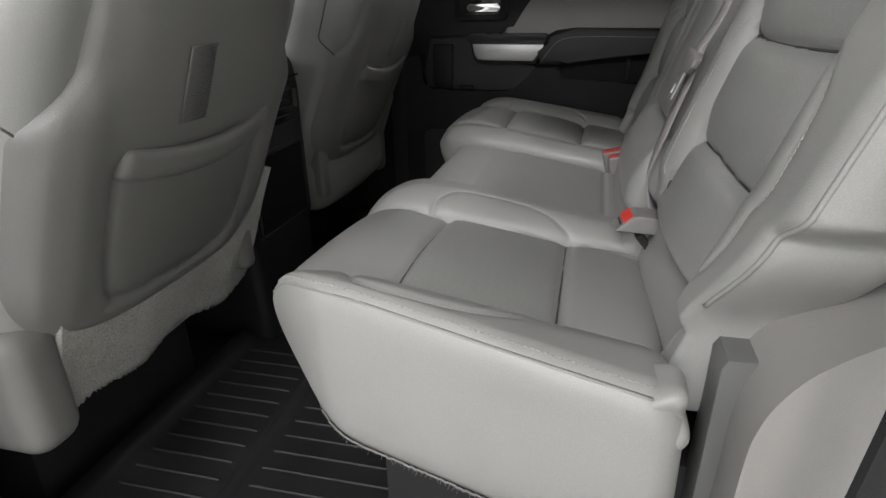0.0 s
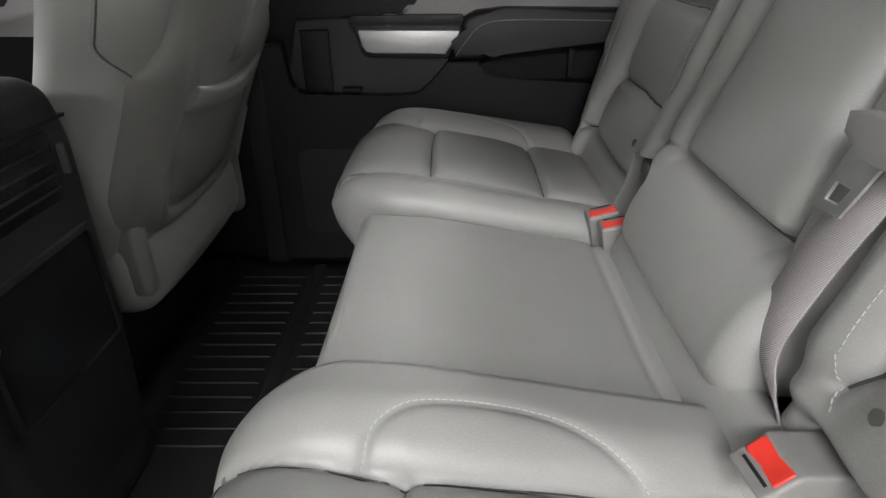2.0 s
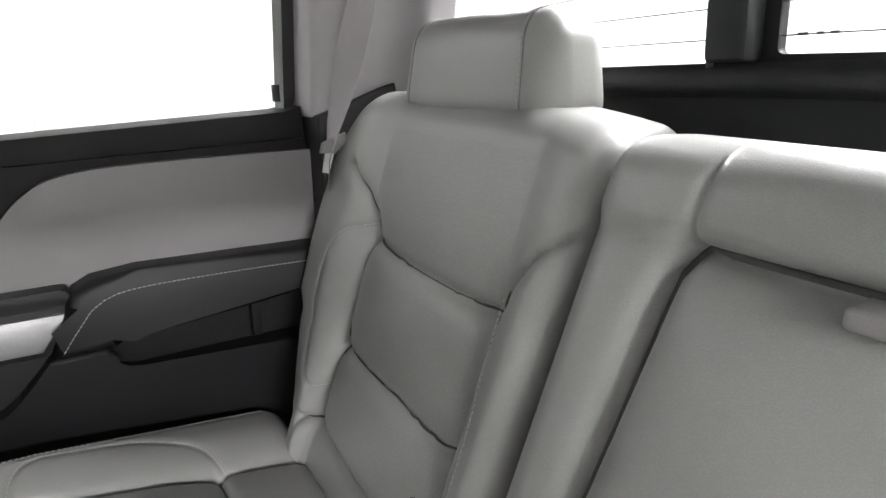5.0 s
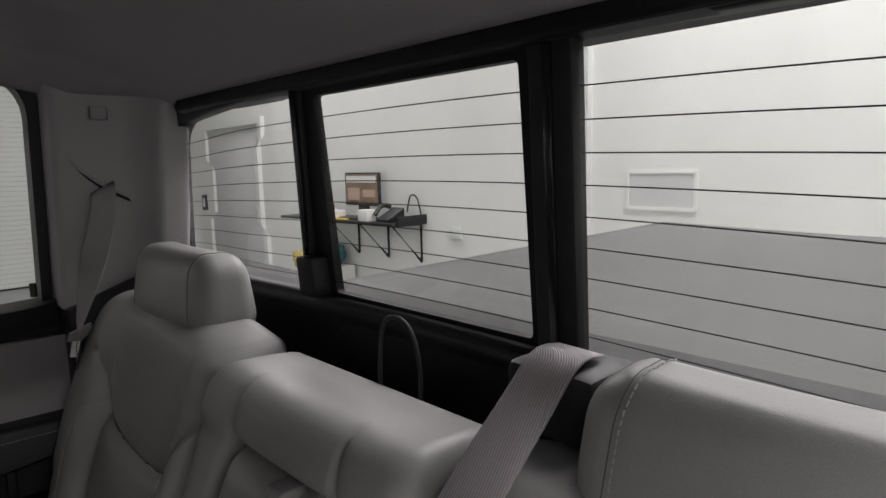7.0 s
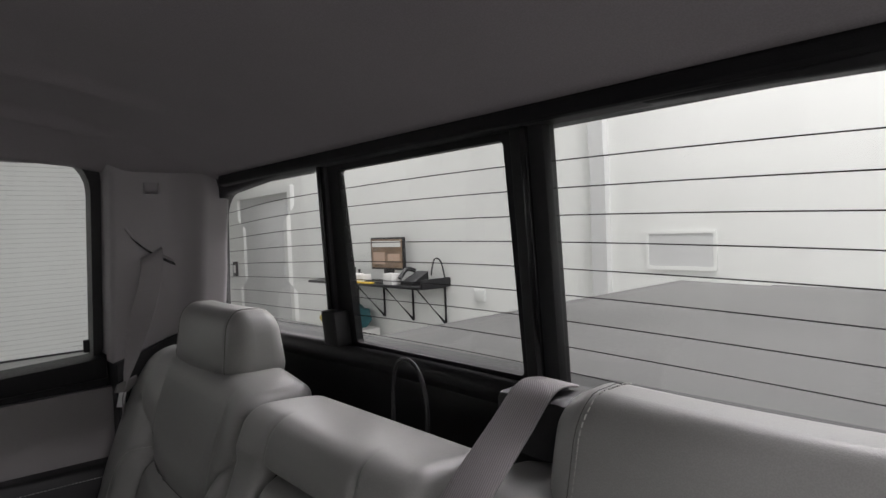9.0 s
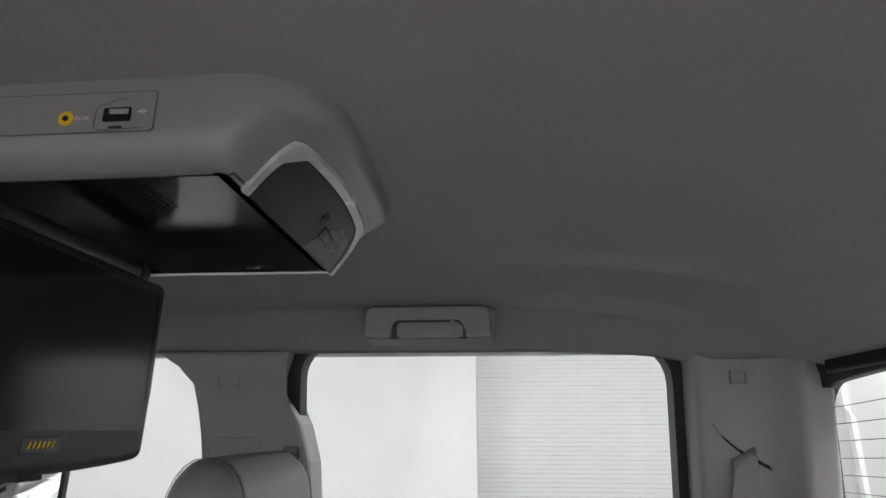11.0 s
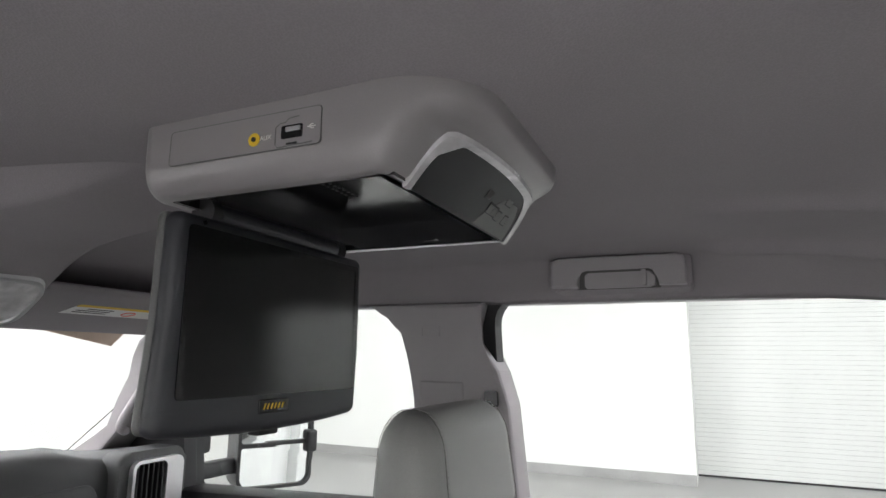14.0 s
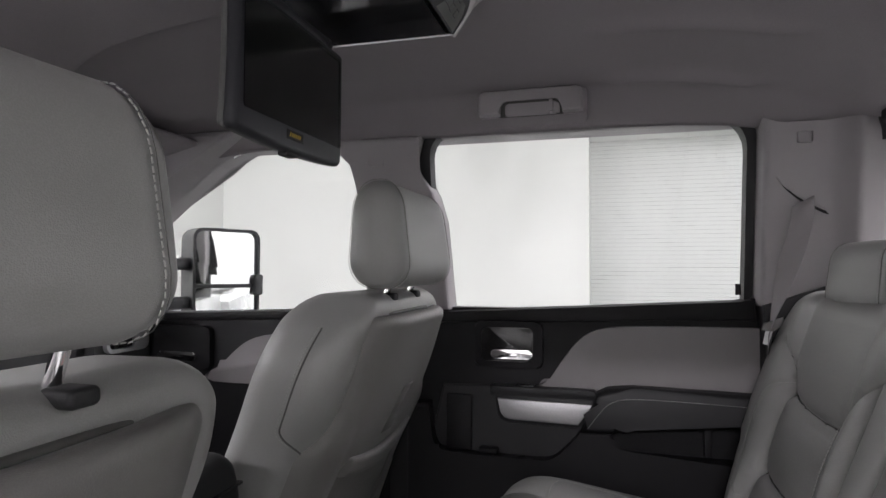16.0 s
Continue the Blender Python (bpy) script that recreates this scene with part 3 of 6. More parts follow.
def stitch(bm, pts, step=0.0062, length=0.0042, r=0.0007):
    """Short threads along a line."""
    pts = [Vector(p) for p in pts]
    left = 0.0
    for a, b in zip(pts[:-1], pts[1:]):
        d = b - a
        ln = d.length
        if ln < 1e-6:
            continue
        d /= ln
        t = left
        while t + length < ln + step:
            p = a + d * t
            side = d.cross(Vector((0, 0, 1)))
            side = (side if side.length > 0.1 else Vector((1, 0, 0))).normalized() * r
            up = side.cross(d).normalized() * r
            q = p + d * length
            vs = [bm.verts.new(c) for c in (p + side, p + up, p - side, p - up, q + side, q + up, q - side, q - up)]
            for f in ((0, 1, 5, 4), (1, 2, 6, 5), (2, 3, 7, 6), (3, 0, 4, 7), (3, 2, 1, 0), (4, 5, 6, 7)):
                bm.faces.new([vs[i] for i in f])
            t += step
        left = t - ln


def mid_cushion(parent):
    def shape(x, y, z):
        up = (z - 0.24) / 0.12
        top = 0.389 + 0.17 * min(0.0, y - 0.39) + 0.06 * max(0.0, y - 0.39) - 0.004 * math.cos(x / 0.19 * 1.4)
        w = 1.0 - 0.30 * max(0.0, 0.35 - y)
        g = crease(abs(y - 0.150), 0.0035, 0.003, 0.0015, 0.012) if z > 0.345 else 0.0
        return (0.012 + x * w, y, 0.24 + (top - 0.24) * up - g)

    part("center_cushion", soft_box((-0.190, 0.085, 0.24), (0.190, 0.49, 0.36), 0.022, (60, 150, 14), shape), LEATHER, parent)


def back_y(z):
    """The front face of the seatback at a height."""
    return 0.094 - (z - 0.40) * 0.36 - 0.25 * max(0, z - 0.72) ** 2


B_OUT = [(0.563, 0.36), (0.566, 0.46), (0.573, 0.525), (0.562, 0.652), (0.566, 0.68), (0.588, 0.712), (0.640, 0.745)]
B_IN = [(0.258, 0.450), (0.272, 0.472), (0.281, 0.519), (0.278, 0.598), (0.272, 0.655), (0.264, 0.690), (0.246, 0.718), (0.219, 0.738), (0.19, 0.744)]
B_T1 = [(0.281, 0.521), (0.40, 0.527), (0.573, 0.517)]
B_T2 = [(0.272, 0.654), (0.35, 0.652), (0.44, 0.652), (0.562, 0.655)]
B_ARC = [(p.x, p.y) for p in smooth_line([(0.565, 0.674, 0), (0.603, 0.662, 0), (0.630, 0.630, 0), (0.640, 0.566, 0), (0.634, 0.482, 0), (0.606, 0.456, 0), (0.568, 0.456, 0)], 5)]
B_STITCH = [(p.x, p.y) for p in smooth_line([(0.266, 0.434, 0), (0.256, 0.450, 0), (0.249, 0.50, 0), (0.250, 0.608, 0), (0.253, 0.654, 0), (0.258, 0.672, 0)], 6)]
B_ROLL = [(0.255, 0.407), (0.40, 0.409), (0.64, 0.406)]
B_CROSS, B_SIDES, B_WING, B_LOW = (field(q, 0.15, 0.74, 0.30, 0.90) for q in ([B_T1, B_T2], [B_OUT, B_IN], [B_ARC], [B_ROLL]))


def back_face(x, z):
    """How far the outer seatback's skin stands before back_y at local x and height."""
    b = -0.016 * max(0.0, (x - 0.30) / 0.30)
    if x > 0.566:
        b += 0.024 * math.sin(min(1.0, (x - 0.566) / 0.06) * math.pi / 2)
    elif x < 0.278:
        b += 0.014 * math.sin(min(1.0, (0.278 - x) / 0.045) * math.pi / 2) * ease(0.43, 0.475, z)
    b *= 1 - 0.5 * max(0, (z - 0.66) / 0.2)
    return b + 0.008 * math.sin(max(0, min(1, (x - 0.276) / 0.29)) * math.pi) * (1 - ease(0.66, 0.72, z))


def back_out(x, z):
    """Draws the outer side of the seatback in towards its lower end."""
    if x < 0.575:
        return x
    out = 0.620 + 0.070 * ease(0.41, 0.53, z) + 0.032 * ease(0.53, 0.56, z)
    if z > 0.70:
        out -= 0.085 * ((z - 0.70) / 0.145) ** 2.2
    return 0.575 + (x - 0.575) * (out - 0.575) / 0.141


def back_skin(x, z):
    """The seatback's front skin with its sewn seams; below a cross seam the panel starts plump."""
    inside = ease(0.262, 0.29, x) * (1 - ease(0.566, 0.585, x))
    below = z < line_at(B_T1 if z < 0.59 else B_T2, x)
    d = B_CROSS(x, z)
    g = inside * (crease(d, 0.013, 0.0045, 0.004, 0.012) if below else crease(d, 0.005, 0.0035, 0.014 * (1 - ease(0.02, 0.06, d)), 0.030))
    g += crease(B_SIDES(x, z), 0.008, 0.0035, 0.010, 0.018) + crease(B_WING(x, z), 0.003, 0.0025, 0.0015, 0.010)
    low = 1 - ease(0.405, 0.42, z)
    g = g * (1 - low) + crease(B_LOW(x, z), 0.016, 0.004, 0.006, 0.012)
    return back_y(z) + back_face(x, z) - g


def outer_back(s, parent):
    def skin(x, z):
        y = back_skin(x, z + (0.010 * ease(0.45, 0.50, z) * (1 - ease(0.56, 0.62, z)) if s > 0 else 0.0))
        return y - (0.016 if s < 0 else 0.004) * (1 - ease(0.400, 0.425, z))

    def shape(x, v, z):
        b = 0.0
        if v > 0.06:
            b = (skin(x, z) - back_y(z)) * ease(0.06, 0.085, v)
        xx = x
        if x > 0.575:
            xx = back_out(x, z)
        elif x < 0.435:
            # the inner lower corner is cut away round the hinge
            if x < 0.275 and s > 0:
                xx = 0.275 - (0.275 - x) * (1 - 0.90 * (1 - ease(0.454, 0.464, z)))
            xx -= 0.04 * max(0.0, z - 0.5) * (0.435 - x) / 0.22
            z -= 0.020 * max(0.0, (0.435 - x) / 0.22) ** 2 * max(0.0, (z - 0.75) / 0.09)
        return (s * xx, back_y(z) - 0.11 + v + b, z)

    part("backrest", soft_box((0.206, 0.0, 0.315), (0.716, 0.11, 0.842), 0.030, (180, 16, 210), shape), LEATHER, parent, zone=(PERF, lambda x, y, z: 0.274 < abs(x) < 0.566 and 0.40 < z < 0.80 and y > back_y(z) - 0.06))
    # dark tubes stand for the shade in the backrest's sewn creases
    for ln in (B_OUT, B_IN, B_T1, B_T2, B_ROLL):
        pts = [Vector((a, b - (0.010 if s > 0 and ln is B_T1 else 0), 0)).lerp(Vector((c, d - (0.010 if s > 0 and ln is B_T1 else 0), 0)), k / 12) for (a, b), (c, d) in zip(ln[:-1], ln[1:]) for k in range(13)]
        part("seam", tube(bmesh.new(), [(s * back_out(p.x, p.y), skin(p.x, p.y) + 0.0012, p.y) for p in pts if 0.405 < p.y and p.x < 0.64 and p.x > (0.285 if ln is B_ROLL else 0.215)], 0.0014, 6), CREASE_SHADE, parent, "sewn seam, its shade put into the dark line")
    edge = [shape(0.7072, 0.1012, z) for z in np.linspace(0.445, 0.80, 60)]
    part("piping", tube(bmesh.new(), edge, 0.0026, 8), LEATHER, parent)
    # dark line for the shade along the edge piping
    part("piping_seam", tube(bmesh.new(), [(x - s * 0.0034, y + 0.0014, z) for x, y, z in edge], 0.0010, 6), CREASE_SHADE, parent, "sewn seam, its shade put into the dark line")
    bm = bmesh.new()
    stitch(bm, [(x - s * 0.0075, y + 0.0032, z) for x, y, z in edge])
    part("edge_stitching", bm, THREAD, parent, "light stitching")
    bm = bmesh.new()
    stitch(bm, [(s * back_out(x + 0.003, z), skin(x + 0.003, z) + 0.0004, z) for x, z in B_ARC])
    part("wing_stitching", bm, THREAD, parent, "light stitching")
    bm = bmesh.new()
    stitch(bm, [(s * x, skin(x, z) + 0.0004, z) for x, z in B_STITCH])
    part("inner_stitching", bm, THREAD, parent, "light stitching")
    for x, z in ((0.300, 0.460), (0.566, 0.440)):
        p = Vector((s * x, skin(x, z), z))
        part("anchor_button", tube(bmesh.new(), [p + Vector((0, -0.004, -0.001)), p + Vector((0, 0.0008, 0.0003))], 0.0065, 16), SEAM, parent, "dark round anchor button")


def headrest(name, s, cx, y, z0, z1, half, depth, parent, tiltd=0.0, rad=0.036):
    h, d = (z1 - z0) / 2, depth / 2
    zm = (z0 + z1) / 2
    cut = half - 0.034

    def shape(x, v, z):
        k = (z - z0) / (z1 - z0)
        w = 1 - 0.08 * k * k
        bow = 0.010 * (1 - (x / half) ** 2)
        dip = 0.0016 * math.exp(-((abs(x) - cut) / 0.004) ** 2)
        vv = v * (1 - 0.28 * k) * (1 - dip / d)
        zz = zm + (z - zm) * (1 - dip / h)
        return (s * cx + x * w, y + vv + bow + (z - z0) * tiltd, zz)

    ob = part(name, soft_box((-half, -d, z0), (half, d, z1), min(rad, depth * 0.44), (60, 28, 32), shape), LEATHER, parent)
    r = rad - 0.002
    for sd in (-1, 1):
        bm = bmesh.new()
        loop = []
        for a, c in rounded(-d, z0, d, z1, r, 5):
            k = (c - z0) / (z1 - z0)
            loop.append((s * cx + sd * (cut - 0.005) * (1 - 0.08 * k * k), y + a * (1 - 0.28 * k) * 0.996 + 0.010 * (1 - (cut / half) ** 2) + (c - z0) * tiltd, c))
        dense = []
        for p, q in zip(loop, loop[1:] + loop[:1]):
            n = max(1, int((Vector(q) - Vector(p)).length / 0.008))
            dense += [Vector(p).lerp(Vector(q), i / n) for i in range(n)]
        stitch(bm, dense + dense[:1])
        part("seam", tube(bmesh.new(), [p + Vector((sd * 0.0045, 0, 0)) for p in dense], 0.0004, 5, closed=True), SEAM, ob, "sewn seam, its shade put into the dark line")
        part("seam_stitching", bm, THREAD, ob, "light stitching")
    return ob


def mid_back(parent):
    arm = [(-0.128, 0.512), (-0.118, 0.500), (0.118, 0.500), (0.128, 0.512), (0.108, 0.738), (0.098, 0.756), (-0.098, 0.756), (-0.108, 0.738), (-0.128, 0.512)]
    gap = field([arm], -0.25, 0.25, 0.30, 0.90)
    rest = field([[(0.100, 0.756), (0.094, 0.85)], [(-0.100, 0.756), (-0.094, 0.85)], [(0.124, 0.504), (0.23, 0.496)], [(-0.124, 0.504), (-0.23, 0.496)]], -0.25, 0.25, 0.30, 0.90)

    def shape(x, v, z):
        b = 0.0
        if v > 0.06:
            b = 0.012 + 0.006 * (1 - (x / 0.22) ** 2)
            b -= crease(gap(x, z), 0.024, 0.0055, 0.009, 0.020) + crease(rest(x, z), 0.005, 0.003, 0.002, 0.012)
            if z < 0.50:
                b += 0.018 * math.sin(math.pi * max(0, min(1, (z - 0.36) / 0.14)))
            if z > 0.757:
                b += 0.008 * min(1, (z - 0.757) / 0.02)
            b *= ease(0.06, 0.085, v)
        w = 1.02 - 0.16 * max(0.0, z - 0.50) - (0.20 if x > 0 else 0.02) * (1 - ease(0.455, 0.492, z))
        z -= 0.12 * (0.11 - v) * ease(0.76, 0.82, z)
        return (x * w, back_y(z) - 0.11 + v + b, z)

    part("center_backrest", soft_box((-0.19, 0.0, 0.365), (0.19, 0.11, 0.829), 0.030, (150, 18, 180), shape), LEATHER, parent)
    # a dark tube in the groove stands for the shade of the gap
    out = []
    for p, q in zip(arm[:-1], arm[1:]):
        for k in range(10):
            x, z = p[0] + (q[0] - p[0]) * k / 10, p[1] + (q[1] - p[1]) * k / 10
            out.append((shape(x, 0.11, z)[0], shape(x, 0.11, z)[1] + 0.004, z))
    part("armrest_gap_shade", tube(bmesh.new(), out, 0.0030, 6, closed=True), SEAM, parent, "dark line for the shade in the groove round the fold-down armrest")
    y = back_y(0.752)
    part("pull_strap", soft_box((-0.034, y - 0.004, 0.745), (-0.004, y + 0.024, 0.758), 0.004, (8, 8, 6)), DOORPAD, parent, "grey woven pull strap")


def rear_seats():
    a = thing("rear_seat", "grey leather rear bench with centre seat and fold-down armrest", "car seat", "rear seats", at=(-0.2, 0.3, 0.0))
    outer_cushion(-1, a)
    mid_cushion(a)
    outer_back(-1, a)
    mid_back(a)
    headrest("headrest", -1, 0.430, -0.132, 0.806, 0.918, 0.150, 0.108, a)
    b = thing("rear_seat", "grey leather rear seat beside the passenger door", "car seat", "rear seats", at=(0.44, 0.3, 0.0))
    outer_cushion(1, b)
    outer_back(1, b)
    headrest("headrest", 1, 0.447, -0.132, 0.806, 0.930, 0.145, 0.108, b)
    part("center_roll", soft_box((-0.272, 0.070, 0.320), (0.168, 0.124, 0.388), 0.024, (50, 14, 14), lambda x, y, z: (x, y - 0.3 * (z - 0.365), z)), LEATHER, a)
    part("hinge_cover", soft_box((0.194, -0.02, 0.32), (0.224, 0.056, 0.449), 0.013, (10, 14, 18)), HINGE, a, "dark plastic hinge cover")
    part("hinge_cover", soft_box((0.226, -0.02, 0.32), (0.264, 0.070, 0.457), 0.014, (10, 14, 18)), HINGE, b, "dark plastic hinge cover")
    part("rear_flap", soft_box((-0.708, 0.084, 0.312), (-0.655, 0.126, 0.398), 0.012, (14, 18, 26), lambda x, y, z: (x - 0.003 * math.sin(150 * z + 60 * y), y + 0.003 * math.sin(120 * z), z + 0.003 * math.sin(140 * y))), LEATHER, a, "creased leather flap")
    for ob, x0, x1 in ((a, -0.62, 0.15), (b, 0.25, 0.62)):
        part("seat_base", box(bmesh.new(), (x0, 0.0, -0.012), (x1, 0.40, 0.25), 0.01), BLACK, ob, "black metal seat base")


rear_seats()


def buckle(x, y, z, axis, across, slant=0.0):
    """A buckle whose button face is centred at x y z; axis: the way that the button faces; across: its long side."""
    w = Vector(axis).normalized()
    u = Vector(across)
    u = (u - u.dot(w) * w).normalized()
    v = w.cross(u)
    b = thing("seat_belt_buckle", "grey seat belt buckle with red release button", "buckle", "seat belt buckles")
    b.matrix_world = Matrix(((u.x, v.x, w.x, x), (u.y, v.y, w.y, y), (u.z, v.z, w.z, z), (0, 0, 0, 1)))
    parts = [part("shell", soft_box((-0.0235, -0.0155, -0.085 + 0.035 * min(1, slant)), (0.0235, 0.0155 + 0.006 * slant, 0), 0.004, (14, 10, 14), lambda p, q, r: (p, q + slant * r, r)), BUCKLE)]
    parts.append(part("button", soft_box((-0.0195, -0.0125, -0.006), (0.0195, 0.0055, 0.0022), 0.002, (10, 8, 6), lambda x, y, z: (x, y, z - (0.0022 * (1 - (x / 0.0195) ** 2) if z > 0 else 0))), RED, label="red release button"))
    parts.append(part("slot", box(bmesh.new(), (-0.015, 0.0080, -0.006), (0.015, 0.0108, 0.0006)), BLACK))
    parts.append(part("stalk", box(bmesh.new(), (-0.016, -0.005, -0.17 + 0.05 * slant), (0.016, 0.005, -0.08 + 0.05 * slant)), BLACK))
    for o in parts:
        o.parent = b
    return b


buckle(-0.287, 0.126, 0.404, (-0.05, 0.63, 0.77), (1, 0.1, 0), 1.0)
buckle(0.207, 0.134, 0.387, (-0.10, 0.22, 0.97), (0.07, -1.0, 0.0))
buckle(0.172, 0.122, 0.385, (-0.10, 0.20, 0.97), (0.05, -1.0, 0.0))


def ribbon(pts, width, thick, across):
    """A flat belt along pts; across: its width direction at each point, or one for all."""
    pts = smooth_line(pts, 8)
    bm = bmesh.new()
    m = len(pts)
    ac = [Vector(a).normalized() for a in across] if isinstance(across[0], (tuple, list)) else [Vector(across).normalized()] * 2
    rows = []
    for i, p in enumerate(pts):
        f = i / (m - 1) * (len(ac) - 1)
        k = min(int(f), len(ac) - 2)
        a = ac[k].lerp(ac[k + 1], f - k).normalized()
        d = (pts[min(i + 1, m - 1)] - pts[max(i - 1, 0)]).normalized()
        nrm = a.cross(d).normalized()
        rows.append([bm.verts.new(p + a * width / 2 * u + nrm * thick / 2 * w) for u, w in ((-1, -1), (-0.96, 1), (0, 1.2), (0.96, 1), (1, -1), (0, -1))])
    for A, B in zip(rows[:-1], rows[1:]):
        for k in range(6):
            bm.faces.new((A[k], A[(k + 1) % 6], B[(k + 1) % 6], B[k]))
    bm.faces.new(rows[0])
    bm.faces.new(rows[-1][::-1])
    return bm


def belts():
    b = thing("center_seat_belt", "grey woven shoulder belt of the centre seat with steel tongue", "seat belt", at=(-0.2, 0.0, 0.5))
    run = [(-0.236, -0.180, 0.897), (-0.236, -0.145, 0.899), (-0.233, -0.110, 0.870)]
    run += [(x, back_y(z) + d, z) for x, z, d in ((-0.232, 0.80, 0.026), (-0.226, 0.72, 0.030), (-0.222, 0.67, 0.030), (-0.210, 0.630, 0.035), (-0.207, 0.605, 0.028), (-0.197, 0.55, 0.024), (-0.191, 0.498, 0.020), (-0.192, 0.450, 0.016), (-0.200, 0.415, 0.000), (-0.21, 0.39, -0.02))]
    side = [(1, -0.1, 0), (1, -0.05, 0), (1, 0, 0.05), (1, 0, 0.06), (1, 0, 0.06), (1, 0, 0.06), (1, 0, 0.10), (1, 0, 0.15), (0.98, -0.05, 0.16), (0.95, -0.05, 0.1), (0.8, -0.3, 0.1)]
    part("webbing", ribbon(run, 0.048, 0.0016, side), WEB, b)
    part("guide", box(bmesh.new(), (-0.278, -0.20, 0.835), (-0.196, -0.13, 0.893), 0.008), BLACK, b, "black belt guide")
    def on_back(bm):
        for v in bm.verts:
            v.co.y += back_y(v.co.z)
        return bm

    tongue = [(-0.152, 0.627), (-0.160, 0.613), (-0.190, 0.602), (-0.238, 0.602), (-0.260, 0.612), (-0.264, 0.622), (-0.250, 0.629), (-0.172, 0.632)]
    part("tongue", on_back(prism(tongue, "y", 0.032, 0.042, 0.002, 2)), BUCKLE, b, "grey tongue body")
    part("tongue_plate", on_back(ring([(-0.174, 0.612), (-0.214, 0.612), (-0.206, 0.562), (-0.173, 0.560)], [(-0.182, 0.582), (-0.200, 0.582), (-0.197, 0.569), (-0.182, 0.568)], "y", 0.036, 0.039)), STEEL, b, "steel tongue plate", smooth=False)
    p = thing("passenger_seat_belt", "grey woven shoulder belt hanging from the rear pillar", "seat belt", at=(0.68, -0.05, 0.8))
    part("webbing", ribbon([(0.700, -0.084, 1.022), (0.682, -0.081, 1.016), (0.674, -0.074, 0.97), (0.676, -0.055, 0.90), (0.682, -0.036, 0.83), (0.688, -0.022, 0.775), (0.700, -0.020, 0.72), (0.712, -0.020, 0.60)], 0.046, 0.0016, ((0.05, 0.85, -0.5), (0.1, 0.88, -0.42), (0.35, 0.90, -0.15), (0.9, 0.2, 0), (0.93, -0.36, 0), (0.93, -0.36, 0))), WEB, p)
    part("tongue", prism([(-0.040, 0.785), (-0.005, 0.772), (0.000, 0.758), (-0.022, 0.756), (-0.042, 0.772)], "x", 0.674, 0.686, 0.003), BUCKLE, p, "grey tongue body")
    part("tongue_plate", prism([(-0.022, 0.760), (-0.008, 0.758), (-0.002, 0.730), (-0.012, 0.728)], "x", 0.678, 0.681), STEEL, p, "steel tongue plate", smooth=False)
    bolt = thing("tether_loop", "black coated cable loop behind the centre seat", "cable", at=(-0.036, -0.15, 0.83))
    part("cable", tube(bmesh.new(), smooth_line([(-0.003, -0.152, 0.79), (-0.004, -0.152, 0.845), (-0.014, -0.150, 0.884), (-0.036, -0.149, 0.896), (-0.058, -0.150, 0.884), (-0.068, -0.152, 0.845), (-0.066, -0.152, 0.79)], 6), 0.0026, 8), BLACK, bolt)


belts()


# ---- front seats ----
def front_y(z):
    """The rear face of a front seatback at a height."""
    return 0.625 + (0.84 - z) * 0.36


